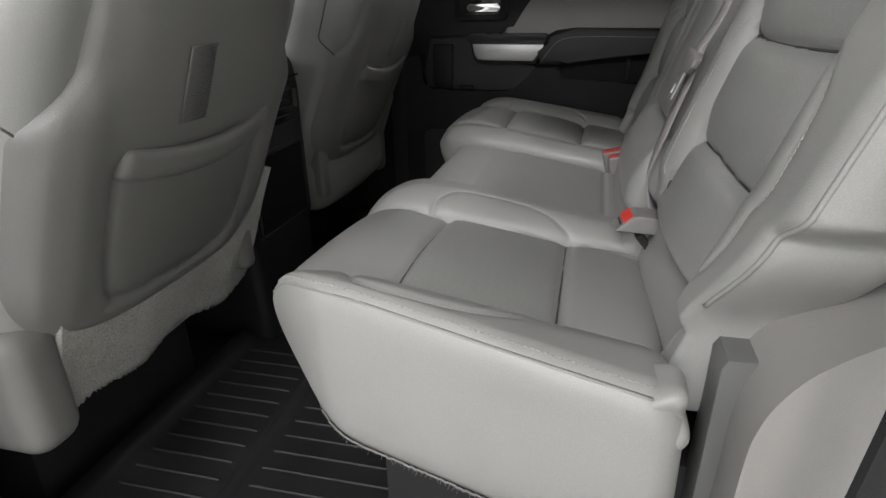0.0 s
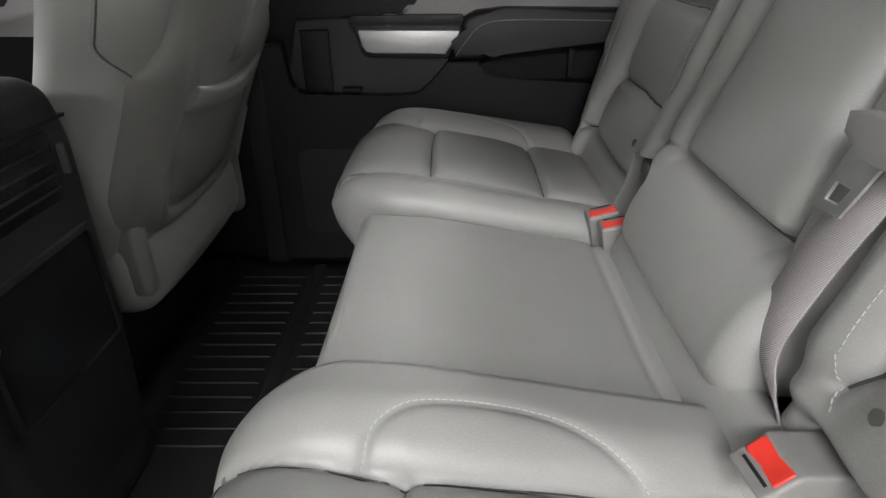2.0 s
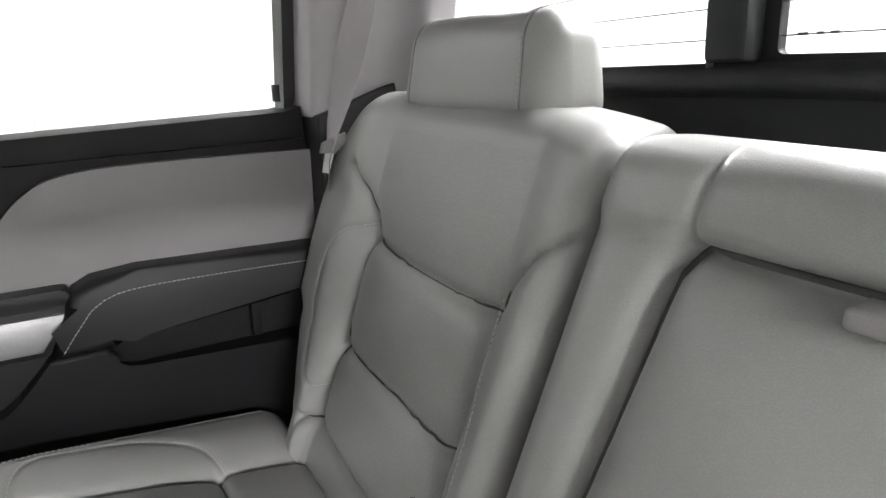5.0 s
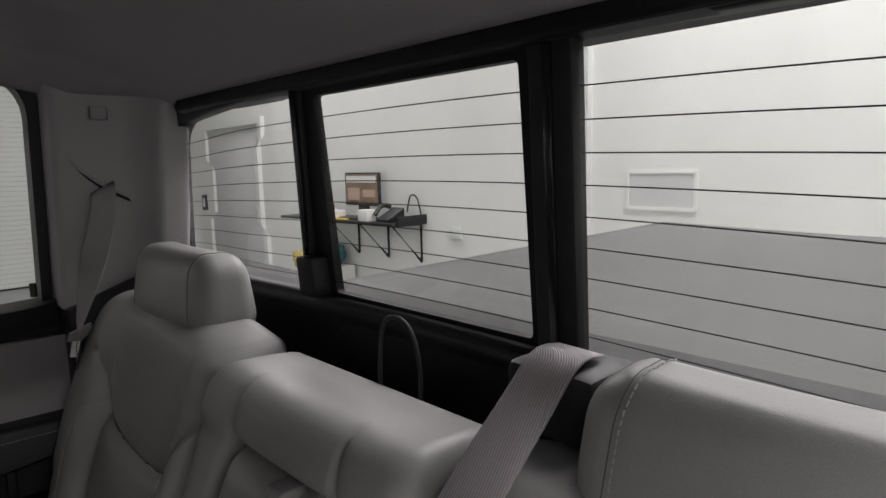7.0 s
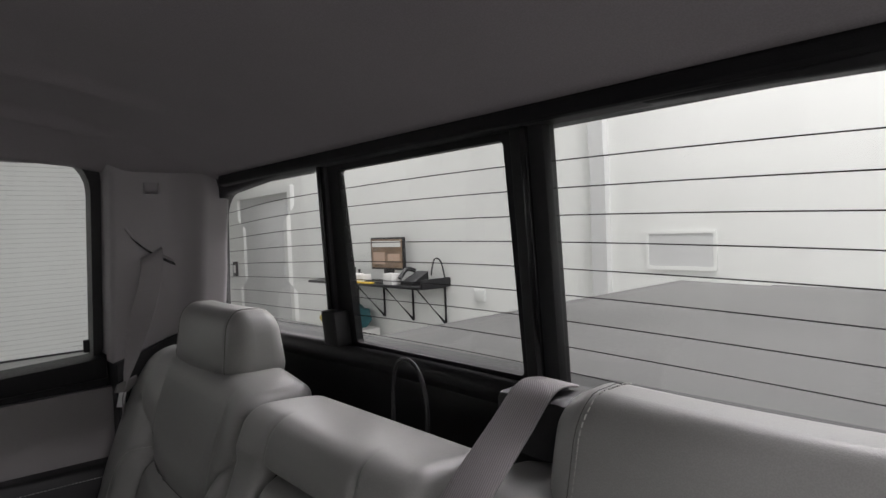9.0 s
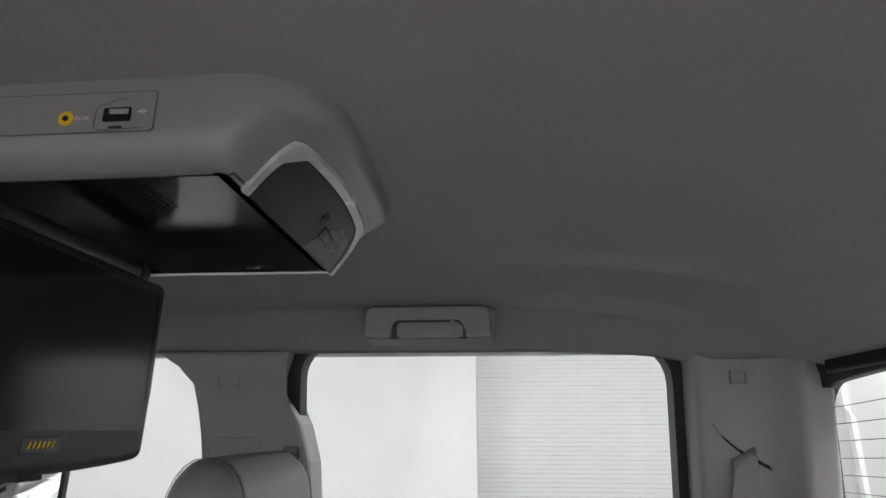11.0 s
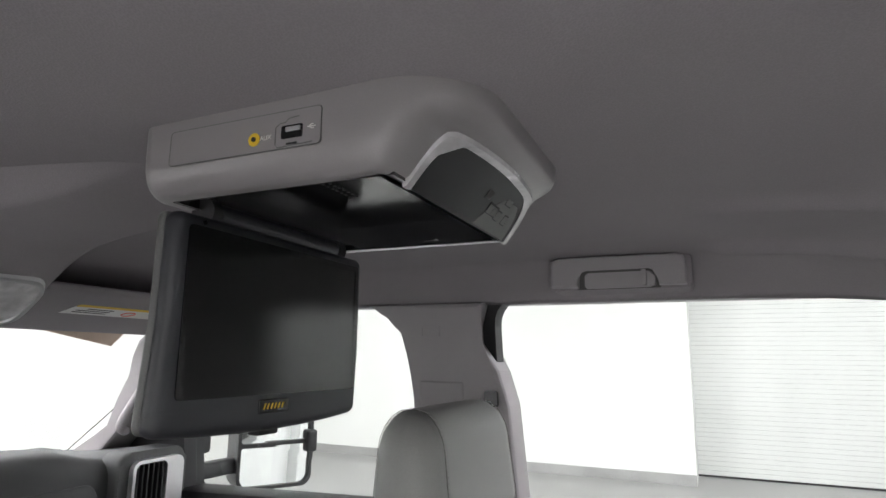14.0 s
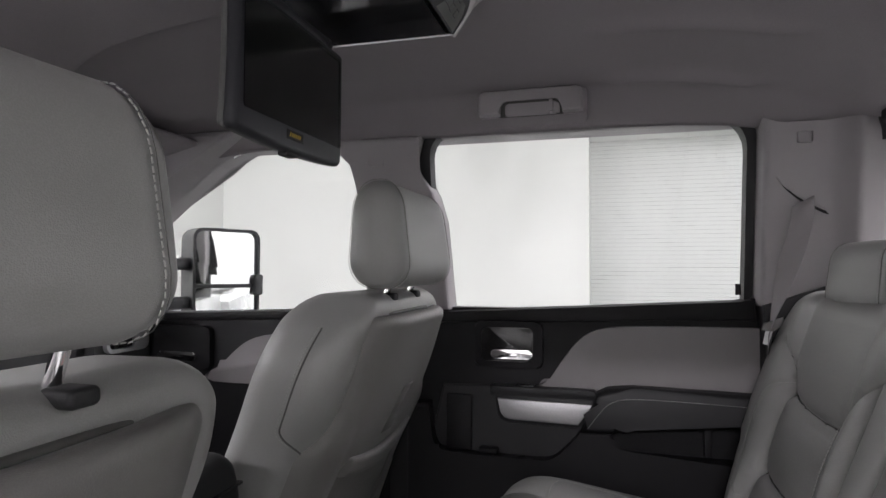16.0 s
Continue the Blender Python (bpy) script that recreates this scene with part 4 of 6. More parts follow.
def front_seat(s):
    who = "driver" if s < 0 else "passenger"
    c = -0.440 if s < 0 else 0.440
    ahead = 0.0 if s < 0 else 0.035
    head = -0.416 if s < 0 else 0.385
    top = 0.842 if s > 0 else 0.806
    f = thing("front_seat", f"grey leather front {who} seat with map pocket on its back", "car seat", "front seats", at=(c, 0.9, 0.0))

    def sway(z):
        """The seat leans a little towards its headrest above the shoulder."""
        return (head - c) * ease(0.50, 0.80, z)

    def rear(z):
        return front_y(z) + (-0.012 - 0.016 * ease(0.35, 0.70, z) if s < 0 else 0.035 * (1 - ease(0.42, 0.74, z)))

    def back_half(z):
        return 0.272 * (1 - 0.06 * max(0, (z - 0.45) / 0.4) ** 2 - 0.30 * max(0, (z - 0.68) / 0.16) ** 2)

    def back(x, v, z):
        w = back_half(z) / 0.272 - 0.08 * max(0, (0.40 - z) / 0.15)
        puff = 0.006 * ease(0.58, 0.64, z) * math.sin(math.pi * max(0.0, min(1.0, v / 0.16)))
        return (c + sway(z) + x * w * (1 + puff / 0.2), rear(z) + v, z)

    part("backrest", soft_box((-0.272, 0.020, 0.25), (0.272, 0.18, top), 0.05, (50, 24, 60), back), LEATHER, f)
    pocket = [(-0.158, 0.545), (-0.157, 0.42), (-0.150, 0.375), (-0.135, 0.356), (-0.10, 0.346), (0.0, 0.340), (0.10, 0.346), (0.130, 0.362), (0.150, 0.40), (0.158, 0.45), (0.158, 0.545)]
    rim = field([pocket], -0.32, 0.32, 0.28, 0.90)

    def panel_half(z):
        half = 0.262 - 0.046 * ease(0.585, 0.655, z) - 0.03 * max(0, (z - 0.64) / 0.2)
        if z < 0.425:
            half -= 0.115 - math.sqrt(max(0.0, 0.115 ** 2 - (0.425 - max(z, 0.312)) ** 2))
        return half

    def panel(x, v, z):
        xx = x * panel_half(z) / 0.262
        d = 0.0
        if v < 0.03:
            inside = abs(xx) < 0.157 and 0.342 < z < 0.545
            d = crease(rim(xx, z), 0.008, 0.004, 0.004, 0.014) * (1 - ease(0.53, 0.56, z)) + (0.003 if inside else 0.0)
            if inside:
                d -= 0.007 * math.cos(math.pi * xx / 0.33) * math.sin(math.pi * (z - 0.34) / 0.21)
            d -= 0.006 * ease(0.17, 0.21, abs(xx)) * (1 - ease(0.235, 0.262, abs(xx)))
        k = abs(x) / 0.262
        return (c + sway(z) + xx, rear(z) - 0.022 + v + d + 0.034 * k ** 6 + 0.012 * k * k, z)

    part("back_panel", soft_box((-0.262, 0.0, 0.312), (0.262, 0.05, top - 0.036), 0.022, (110, 10, 120), panel), PANEL_GREY, f, "grey vinyl back panel")

    # a slightly larger dark body, whose rim stands for the gap's shade
    def behind(x, v, z):
        p = panel(x, max(v, 0.031), z)
        return (c + sway(z) + (p[0] - c - sway(z)) * 1.013, p[1] + 0.006, 0.55 + (z - 0.55) * 1.014)

    part("panel_gap_shade", soft_box((-0.262, 0.031, 0.312), (0.262, 0.05, top - 0.036), 0.006, (40, 6, 60), behind), SEAM, f, "dark rim for the shade in the gap round the back panel")
    part("pocket_roll", soft_box((-0.160, -0.008, 0.522), (0.160, 0.02, 0.562), 0.012, (36, 8, 12), lambda x, y, z: (c + sway(z) + x, rear(z) - 0.020 + y + 0.006 * (x / 0.160) ** 2, z - 0.022 * (1 - (x / 0.160) ** 2))), PANEL_GREY, f, "padded pocket edge")
    for sd in (-1, 1):
        line = []
        for z in np.linspace(0.585, top - 0.05, 40):
            y = 0.076 + 0.02 * (z - 0.5) - 0.045 * (1 - ease(0.585, 0.64, z))
            x = back(0.272, y, z)[0] - c - sway(z)
            line.append((c + sway(z) + sd * (x - 0.050 + math.sqrt(max(0.0, 0.05 ** 2 - max(0.0, 0.070 - y) ** 2))), rear(z) + y, z))
        part("side_seam", tube(bmesh.new(), line, 0.0016, 5), SEAM, f, "sewn seam, its shade put into the dark line")
        bm = bmesh.new()
        stitch(bm, [(x + sd * 0.0012, y + 0.006, z) for x, y, z in line])
        part("side_stitching", bm, THREAD, f, "light stitching")
    rng = random.Random(7)
    part("carpet_flap", sheet(lambda u, v: (c + 0.022 + (-0.240 + 0.480 * u) * (1 - 0.06 * v), rear(0.425 - 0.225 * v) - 0.002 + 0.005 * math.sin(9 * u + 3 * v) * v, 0.425 - 0.225 * v + 0.008 * math.sin(14 * u) * v * v + (0.003 * rng.uniform(-1, 1) if v > 0.99 else 0.0)), 160, 20, (0, 0.012, 0.003)), CARPET, f, "light grey carpet flap")
    bm = bmesh.new()
    for i in range(300):
        u = rng.random()
        a = Vector((c + 0.022 + (-0.240 + 0.480 * u) * 0.94, rear(0.20) + 0.003 + 0.005 * math.sin(9 * u + 3), 0.202 + 0.008 * math.sin(14 * u)))
        tube(bm, [a, a + Vector((rng.uniform(-0.002, 0.002), rng.uniform(-0.004, 0.001), -rng.uniform(0.002, 0.007)))], 0.0005, 3)
    part("carpet_fray", bm, CARPET, f, "frayed carpet edge")
    part("cushion", soft_box((-0.25, 0.84, 0.19), (0.25, 1.32, 0.36), 0.06, (30, 30, 14), lambda x, y, z: (c + x, y, z + 0.1 * (y - 1.0) + 0.25 * x * x)), LEATHER, f)
    for sd in (-1, 1):
        outer = s * sd > 0
        x0, x1 = sorted((c + sd * 0.200, c + sd * (0.278 if outer and s < 0 else 0.238)))
        part("side_shield", soft_box((x0, 0.80 + ahead, 0.190 if outer else 0.235), (x1, 1.25, 0.368), 0.030 if outer else 0.016, (8, 24, 14)), PANEL_GREY, f, "grey plastic seat side shield")
    part("seat_base", box(bmesh.new(), (c - 0.19, 0.95, -0.012), (c + 0.19, 1.25, 0.21), 0.02), BLACK, f, "black seat base")
    if s < 0:
        headrest("headrest", 1, head - 0.020, 0.627, 0.832, 1.008, 0.130, 0.115, f, 0.04, 0.05)
    else:
        headrest("headrest", 1, head - 0.028, 0.655, 0.850, 1.030, 0.162, 0.115, f, 0.04, 0.05)
    py = -0.026 if s < 0 else 0.0
    for dx in (-0.065, 0.065):
        bm = tube(bmesh.new(), [(head + dx, 0.70 + py, 0.78), (head + dx, 0.67 + py, 0.875)], 0.006, 10)
        part("headrest_post", bm, CHROME, f, "chrome headrest post")
        part("post_collar", soft_box((head + dx - 0.013, 0.662 + py, 0.826 - (0.036 if s < 0 else 0)), (head + dx + 0.013, 0.692 + py, 0.840 - (0.036 if s < 0 else 0)), 0.005, (8, 8, 6)), BLACK, f, "black post collar")
    bm = bmesh.new()
    z0, z1, xa, xb = 0.572, 0.662, c - (0.070 if s < 0 else 0.048), c - (0.020 if s < 0 else 0.000)
    for i in range(25):
        x = xa + (xb - xa) * i / 24
        tube(bm, [(x, rear(z0) - 0.0232, z0), (x, rear(z1) - 0.0232, z1)], 0.00045, 4)
    for j in range(38):
        z = z0 + (z1 - z0) * j / 37
        tube(bm, [(xa, rear(z) - 0.0232, z), (xb, rear(z) - 0.0232, z)], 0.00045, 4)
    tube(bm, [(xa, rear(z0) - 0.0227, z0), (xb, rear(z0) - 0.0227, z0), (xb, rear(z1) - 0.0227, z1), (xa, rear(z1) - 0.0227, z1)], 0.0014, 6, closed=True)
    part("vent_grille", bm, PANEL_GREY, f, "fine grey vent mesh")
    part("vent_backing", sheet(lambda u, v: (xa + (xb - xa) * u, rear(z0 + (z1 - z0) * v) - 0.0226, z0 + (z1 - z0) * v), 2, 2, (0, 0.002, 0)), BLACK, f)
    return f


front_seat(-1)
front_seat(1)


# ---- passenger side of the cab ----
def pillars():
    s = thing("belt_slot", "black belt slot in the grey rear pillar trim", "belt guide", at=(0.68, -0.08, 1.03))
    line = smooth_line([(0.6845, -0.040, 1.066), (0.6865, -0.055, 1.046), (0.6895, -0.085, 1.021), (0.6945, -0.128, 0.997)], 6)
    part("slot", ribbon(line, 0.010, 0.004, (0.1, 0.5, 0.85)), GLOSSBLACK, s)
    part("lip", tube(bmesh.new(), [(p.x - 0.001, p.y + 0.005, p.z + 0.0075) for p in line], 0.0028, 6), PILLAR, s, "raised grey lip")
    for y, z, x in ((-0.083, 1.150, 0.6645),):
        w = thing("airbag_badge", "small embossed square on the grey pillar trim", "badge", at=(x, y, z))
        part("outline", ring(rounded(y - 0.014, z - 0.012, y + 0.014, z + 0.012, 0.003), rounded(y - 0.0128, z - 0.0108, y + 0.0128, z + 0.0108, 0.002), "x", x, x + 0.01), PILLAR, w)
    # rear pillar trim with the belt slot
    def rear_trim(x, y, z):
        if x < 0.78:
            side = 0.728 - 0.17 * max(0.0, z - 0.81)
            rear = 0.668 - 0.20 * (z - 0.915)
            k = max(0.0, min(1.0, (-0.112 - y) / 0.056))
            x = x - 0.728 + side + (rear - side) * k * k
        y += 0.035 * max(0.0, (z - 1.17) / 0.07) ** 2 * max(0.0, min(1.0, (y + 0.1) / 0.08))
        return (x, y, z)

    structure("trim_rear_pillar", soft_box((0.728, -0.225, 0.80), (0.86, -0.010, 1.245), 0.012, (8, 40, 40), rear_trim), PILLAR, "grey plastic rear pillar trim", "pillar", smooth=True)
    structure("trim_rear_quarter", prism([(-0.228, 0.55), (-0.014, 0.55), (-0.014, 0.806), (-0.10, 0.838), (-0.228, 0.885)], "x", 0.711, 0.86, 0.006), BLACK, "black lower quarter trim under the rear pillar", "trim", smooth=False)
    a = thing("belt_adjuster", "black belt opening in the grey middle pillar trim", "belt guide", at=(0.73, 0.73, 1.015))
    part("slot", prism(rounded(0.718, 0.998, 0.745, 1.030, 0.006), "x", 0.7235, 0.74), GLOSSBLACK, a)
    w = thing("airbag_badge", "small embossed square on the grey pillar trim", "badge", at=(0.707, 0.86, 1.15))
    part("outline", ring(rounded(0.838, 1.138, 0.880, 1.162, 0.003), rounded(0.8395, 1.1395, 0.8785, 1.1605, 0.002), "x", 0.7052, 0.712), PILLAR, w)
    w = thing("pillar_cover", "grey cover of the belt height adjuster", "cover", at=(0.72, 0.86, 1.02))
    part("cover", lean(soft_box((0.7625, 0.79, 0.90), (0.78, 0.893, 1.047), 0.006, (6, 12, 14))), PILLAR, w)
    structure("trim_middle_pillar", lean(prism([(0.685, 0.78), (0.905, 0.78), (0.907, 0.95), (0.908, 1.01), (0.912, 1.055), (0.919, 1.10), (0.930, 1.145), (0.940, 1.168), (0.955, 1.186), (0.975, 1.197), (1.00, 1.203), (1.05, 1.207), (0.74, 1.207), (0.755, 1.16), (0.755, 1.125), (0.716, 1.07), (0.698, 1.0)], "x", 0.765, 0.86, 0.010)), PILLAR, "grey plastic middle pillar trim", "pillar", smooth=False)
    structure("trim_front_pillar", lean(prism([(1.86, 0.80), (2.05, 0.79), (1.92, 0.822), (1.83, 0.868), (1.78, 0.91), (1.725, 0.975), (1.69, 1.04), (1.672, 1.09), (1.655, 1.13), (1.50, 1.235), (1.20, 1.235), (1.36, 1.17), (1.514, 1.072), (1.64, 0.985)], "x", 0.70, 0.90, 0.012)), PILLAR, "grey plastic windscreen pillar trim", "pillar", smooth=False)


pillars()


def rear_door():
    d = thing("door_1", "closed passenger rear door with dark panel and grey armrest insert", "door", kind="structure", at=(0.8, 0.4, 0.0))
    part("panel", prism([(-0.10, 0.0), (0.80, 0.0), (0.80, 0.765), (0.40, 0.780), (0.02, 0.80), (-0.02, 0.805), (-0.10, 0.70)], "x", 0.775, 0.86, 0.02, 3), DARK, d)
    # seal round the window
    outer = rounded(-0.017, 0.77, 0.79, 1.25, 0.09, 6)
    inner = rounded(0.008, 0.785, 0.728, 1.222, (0.03, 0.03, 0.06, 0.075), 6)
    part("window_seal", lean(ring(outer, inner, "x", 0.80, 0.845)), BLACK, d, "black window seal")
    g = part("pane", lean(box(bmesh.new(), (0.825, -0.005, 0.78), (0.829, 0.75, 1.245))), GLASS, d, smooth=False)
    g.visible_shadow = False
    part("sill", prism([(-0.01, 0.77), (0.80, 0.745), (0.80, 0.772), (0.40, 0.790), (0.02, 0.811), (-0.01, 0.818)], "x", 0.765, 0.86, 0.008), DARK, d)
    # light grey pad
    pad = [(p.x, p.y) for p in smooth_line([(-0.04, 0.60, 0), (0.455, 0.585, 0), (0.440, 0.615, 0), (0.398, 0.680, 0), (0.360, 0.723, 0), (0.310, 0.745, 0), (0.20, 0.752, 0), (-0.04, 0.754, 0)], 6)]
    part("pad", prism(pad, "x", 0.757, 0.80, 0.012, 3), DOORPAD, d, "grey padded insert")
    # armrest
    arm = [(-0.05, 0.543), (0.248, 0.541), (0.272, 0.532), (0.287, 0.515), (0.362, 0.513), (0.344, 0.550), (0.337, 0.585), (0.328, 0.601), (0.305, 0.613), (0.25, 0.619), (-0.05, 0.613)]
    part("armrest", prism(arm, "x", 0.715, 0.79, 0.014, 4), BLACK, d, "black padded armrest")
    bm = bmesh.new()
    stitch(bm, smooth_line([(0.7146, -0.03, 0.590), (0.7146, 0.15, 0.595), (0.7146, 0.26, 0.594), (0.7146, 0.302, 0.580), (0.7146, 0.325, 0.555), (0.7146, 0.345, 0.528)], 5))
    part("stitching", bm, THREAD, d)
    pull = [(0.370, 0.527), (0.525, 0.530), (0.540, 0.534), (0.549, 0.546), (0.555, 0.578), (0.335, 0.575)]
    part("trim_frame", prism([(0.362, 0.519), (0.530, 0.522), (0.548, 0.528), (0.557, 0.542), (0.563, 0.586), (0.333, 0.584)], "x", 0.727, 0.78, 0.004), BLACK, d, "black frame round the pull trim")
    part("pull_trim", prism(pull, "x", 0.722, 0.78, 0.004), SILVER, d, "brushed silver pull trim")
    part("switch_ledge", prism(rounded(0.33, 0.583, 0.575, 0.605, 0.008), "x", 0.728, 0.79, 0.004), BLACK, d)
    part("window_switch", box(bmesh.new(), (0.735, 0.47, 0.604), (0.755, 0.515, 0.609), 0.002), GLOSSBLACK, d)
    sweep = [(p.x, p.y) for p in smooth_line([(0.728, 0.550, 0), (0.722, 0.500, 0), (0.715, 0.462, 0), (0.694, 0.444, 0), (0.62, 0.438, 0), (0.47, 0.437, 0), (0.428, 0.444, 0), (0.394, 0.474, 0), (0.362, 0.511, 0)], 6)]
    part("armrest_body", prism([(-0.05, 0.02), (0.785, 0.02), (0.785, 0.540), (0.752, 0.551)] + sweep + [(0.292, 0.513), (0.299, 0.498), (0.297, 0.480), (0.284, 0.469), (0.262, 0.464), (-0.05, 0.462)], "x", 0.735, 0.79, 0.010, 3), DARK, d)
    # no carpet here: its matt black paints the shade inside the recess
    part("cup_recess", prism(rounded(-0.05, 0.455, 0.295, 0.548, 0.01), "x", 0.7735, 0.79, 0.003), FLOORCARPET, d, "storage recess with its shade put into a matt black colour", smooth=False)
    part("recess_rib", box(bmesh.new(), (0.752, 0.085, 0.470), (0.768, 0.100, 0.540), 0.002), DARK, d)
    part("map_pocket", prism([(0.36, 0.43), (0.72, 0.43), (0.73, 0.47), (0.70, 0.596), (0.56, 0.600), (0.56, 0.53), (0.36, 0.515)], "x", 0.767, 0.79, 0.006), BLACK, d, smooth=False)
    part("pocket_rib", box(bmesh.new(), (0.757, 0.625, 0.440), (0.770, 0.690, 0.575), 0.004), DARK, d)
    part("pocket_ledge", box(bmesh.new(), (0.745, 0.560, 0.440), (0.770, 0.605, 0.452), 0.003), DARK, d)
    h = part("handle_bezel", prism(rounded(0.453, 0.645, 0.618, 0.755, 0.015), "x", 0.755, 0.79, 0.006), DARK, d, "dark handle bezel")
    part("handle_cup", prism(rounded(0.475, 0.66, 0.60, 0.742, 0.012), "x", 0.7535, 0.77, 0.003), GLOSSBLACK, h)
    part("lever", prism(rounded(0.475, 0.668, 0.575, 0.69, 0.008), "x", 0.742, 0.76, 0.004), CHROME, h, "chrome release lever")
    part("lock_knob", tube(bmesh.new(), [(0.795, 0.02, 0.825), (0.795, 0.02, 0.85)], 0.006, 10), BLACK, d)
    part("lower_pocket", prism(rounded(0.12, 0.10, 0.72, 0.314, 0.025), "x", 0.7325, 0.75, 0.003), BLACK, d, smooth=False)


rear_door()


def front_door():
    d = thing("door_2", "closed passenger front door with dark panel", "door", kind="structure", at=(0.8, 1.3, 0.0))
    part("panel", prism([(0.84, 0.0), (1.75, 0.0), (1.75, 0.745), (0.84, 0.765)], "x", 0.775, 0.86, 0.02, 3), DARK, d)
    part("sill", prism([(0.84, 0.755), (1.75, 0.725), (1.75, 0.748), (0.84, 0.780)], "x", 0.765, 0.86, 0.008), DARK, d)
    g = part("pane", lean(prism([(0.88, 0.77), (1.75, 0.76), (1.72, 0.96), (1.45, 1.14), (1.2, 1.23), (0.95, 1.23)], "x", 0.828, 0.832)), GLASS, d, smooth=False)
    g.visible_shadow = False
    part("sail_panel", lean(prism([(1.60, 0.745), (1.90, 0.745), (1.87, 0.82), (1.68, 0.99), (1.595, 1.035)], "x", 0.79, 0.86)), BLACK, d, "black triangular corner panel")
    pad = [(p.x, p.y) for p in smooth_line([(0.80, 0.58, 0), (1.36, 0.57, 0), (1.33, 0.62, 0), (1.24, 0.69, 0), (1.12, 0.705, 0), (0.80, 0.71, 0)], 6)]
    part("pad", prism(pad, "x", 0.757, 0.80, 0.012, 3), DOORPAD, d, "grey padded insert")
    h = part("handle_bezel", prism(rounded(1.37, 0.60, 1.56, 0.72, 0.02), "x", 0.755, 0.79, 0.006), DARK, d, "dark handle bezel")
    part("lever", prism(rounded(1.41, 0.625, 1.53, 0.65, 0.008), "x", 0.742, 0.76, 0.004), CHROME, h, "chrome release lever")
    m = thing("wing_mirror", "black towing mirror with two mirror glasses", "mirror", at=(1.0, 1.6, 0.8))
    def turn(bm):
        m = Matrix.Translation((1.13, 1.60, 0)) @ Matrix.Rotation(radians(-30), 4, "Z") @ Matrix.Translation((-1.13, -1.60, 0))
        bmesh.ops.transform(bm, matrix=m, verts=bm.verts)
        return bm

    for z0, z1 in ((0.880, 0.918), (0.745, 0.790)):
        part("arm", box(bmesh.new(), (0.84, 1.66, z0), (1.08, 1.71, z1), 0.012, 3), BLACK, m)
    part("arm_root", box(bmesh.new(), (0.83, 1.65, 0.82), (0.93, 1.73, 0.885), 0.012, 3), BLACK, m)
    part("housing", turn(ring(rounded(1.02, 0.695, 1.26, 1.02, 0.035), rounded(1.030, 0.705, 1.250, 1.010, 0.028), "y", 1.585, 1.66)), BLACK, m)
    part("back_shell", turn(soft_box((1.02, 1.62, 0.695), (1.26, 1.72, 1.02), 0.04, (14, 10, 14))), BLACK, m)
    part("divider", turn(box(bmesh.new(), (1.028, 1.590, 0.818), (1.252, 1.60, 0.832), 0.002)), BLACK, m)
    part("mirror_glass", turn(prism(rounded(1.030, 0.828, 1.250, 1.009, 0.022), "y", 1.598, 1.606)), MIRROR, m, "flat mirror glass", smooth=False)
    part("wide_mirror_glass", turn(prism(rounded(1.030, 0.706, 1.250, 0.822, 0.022), "y", 1.596, 1.604)), MIRROR, m, "small wide-angle mirror glass", smooth=False)
    part("clamp", turn(soft_box((1.235, 1.575, 0.79), (1.272, 1.64, 0.86), 0.010, (8, 8, 10))), BLACK, m)


front_door()


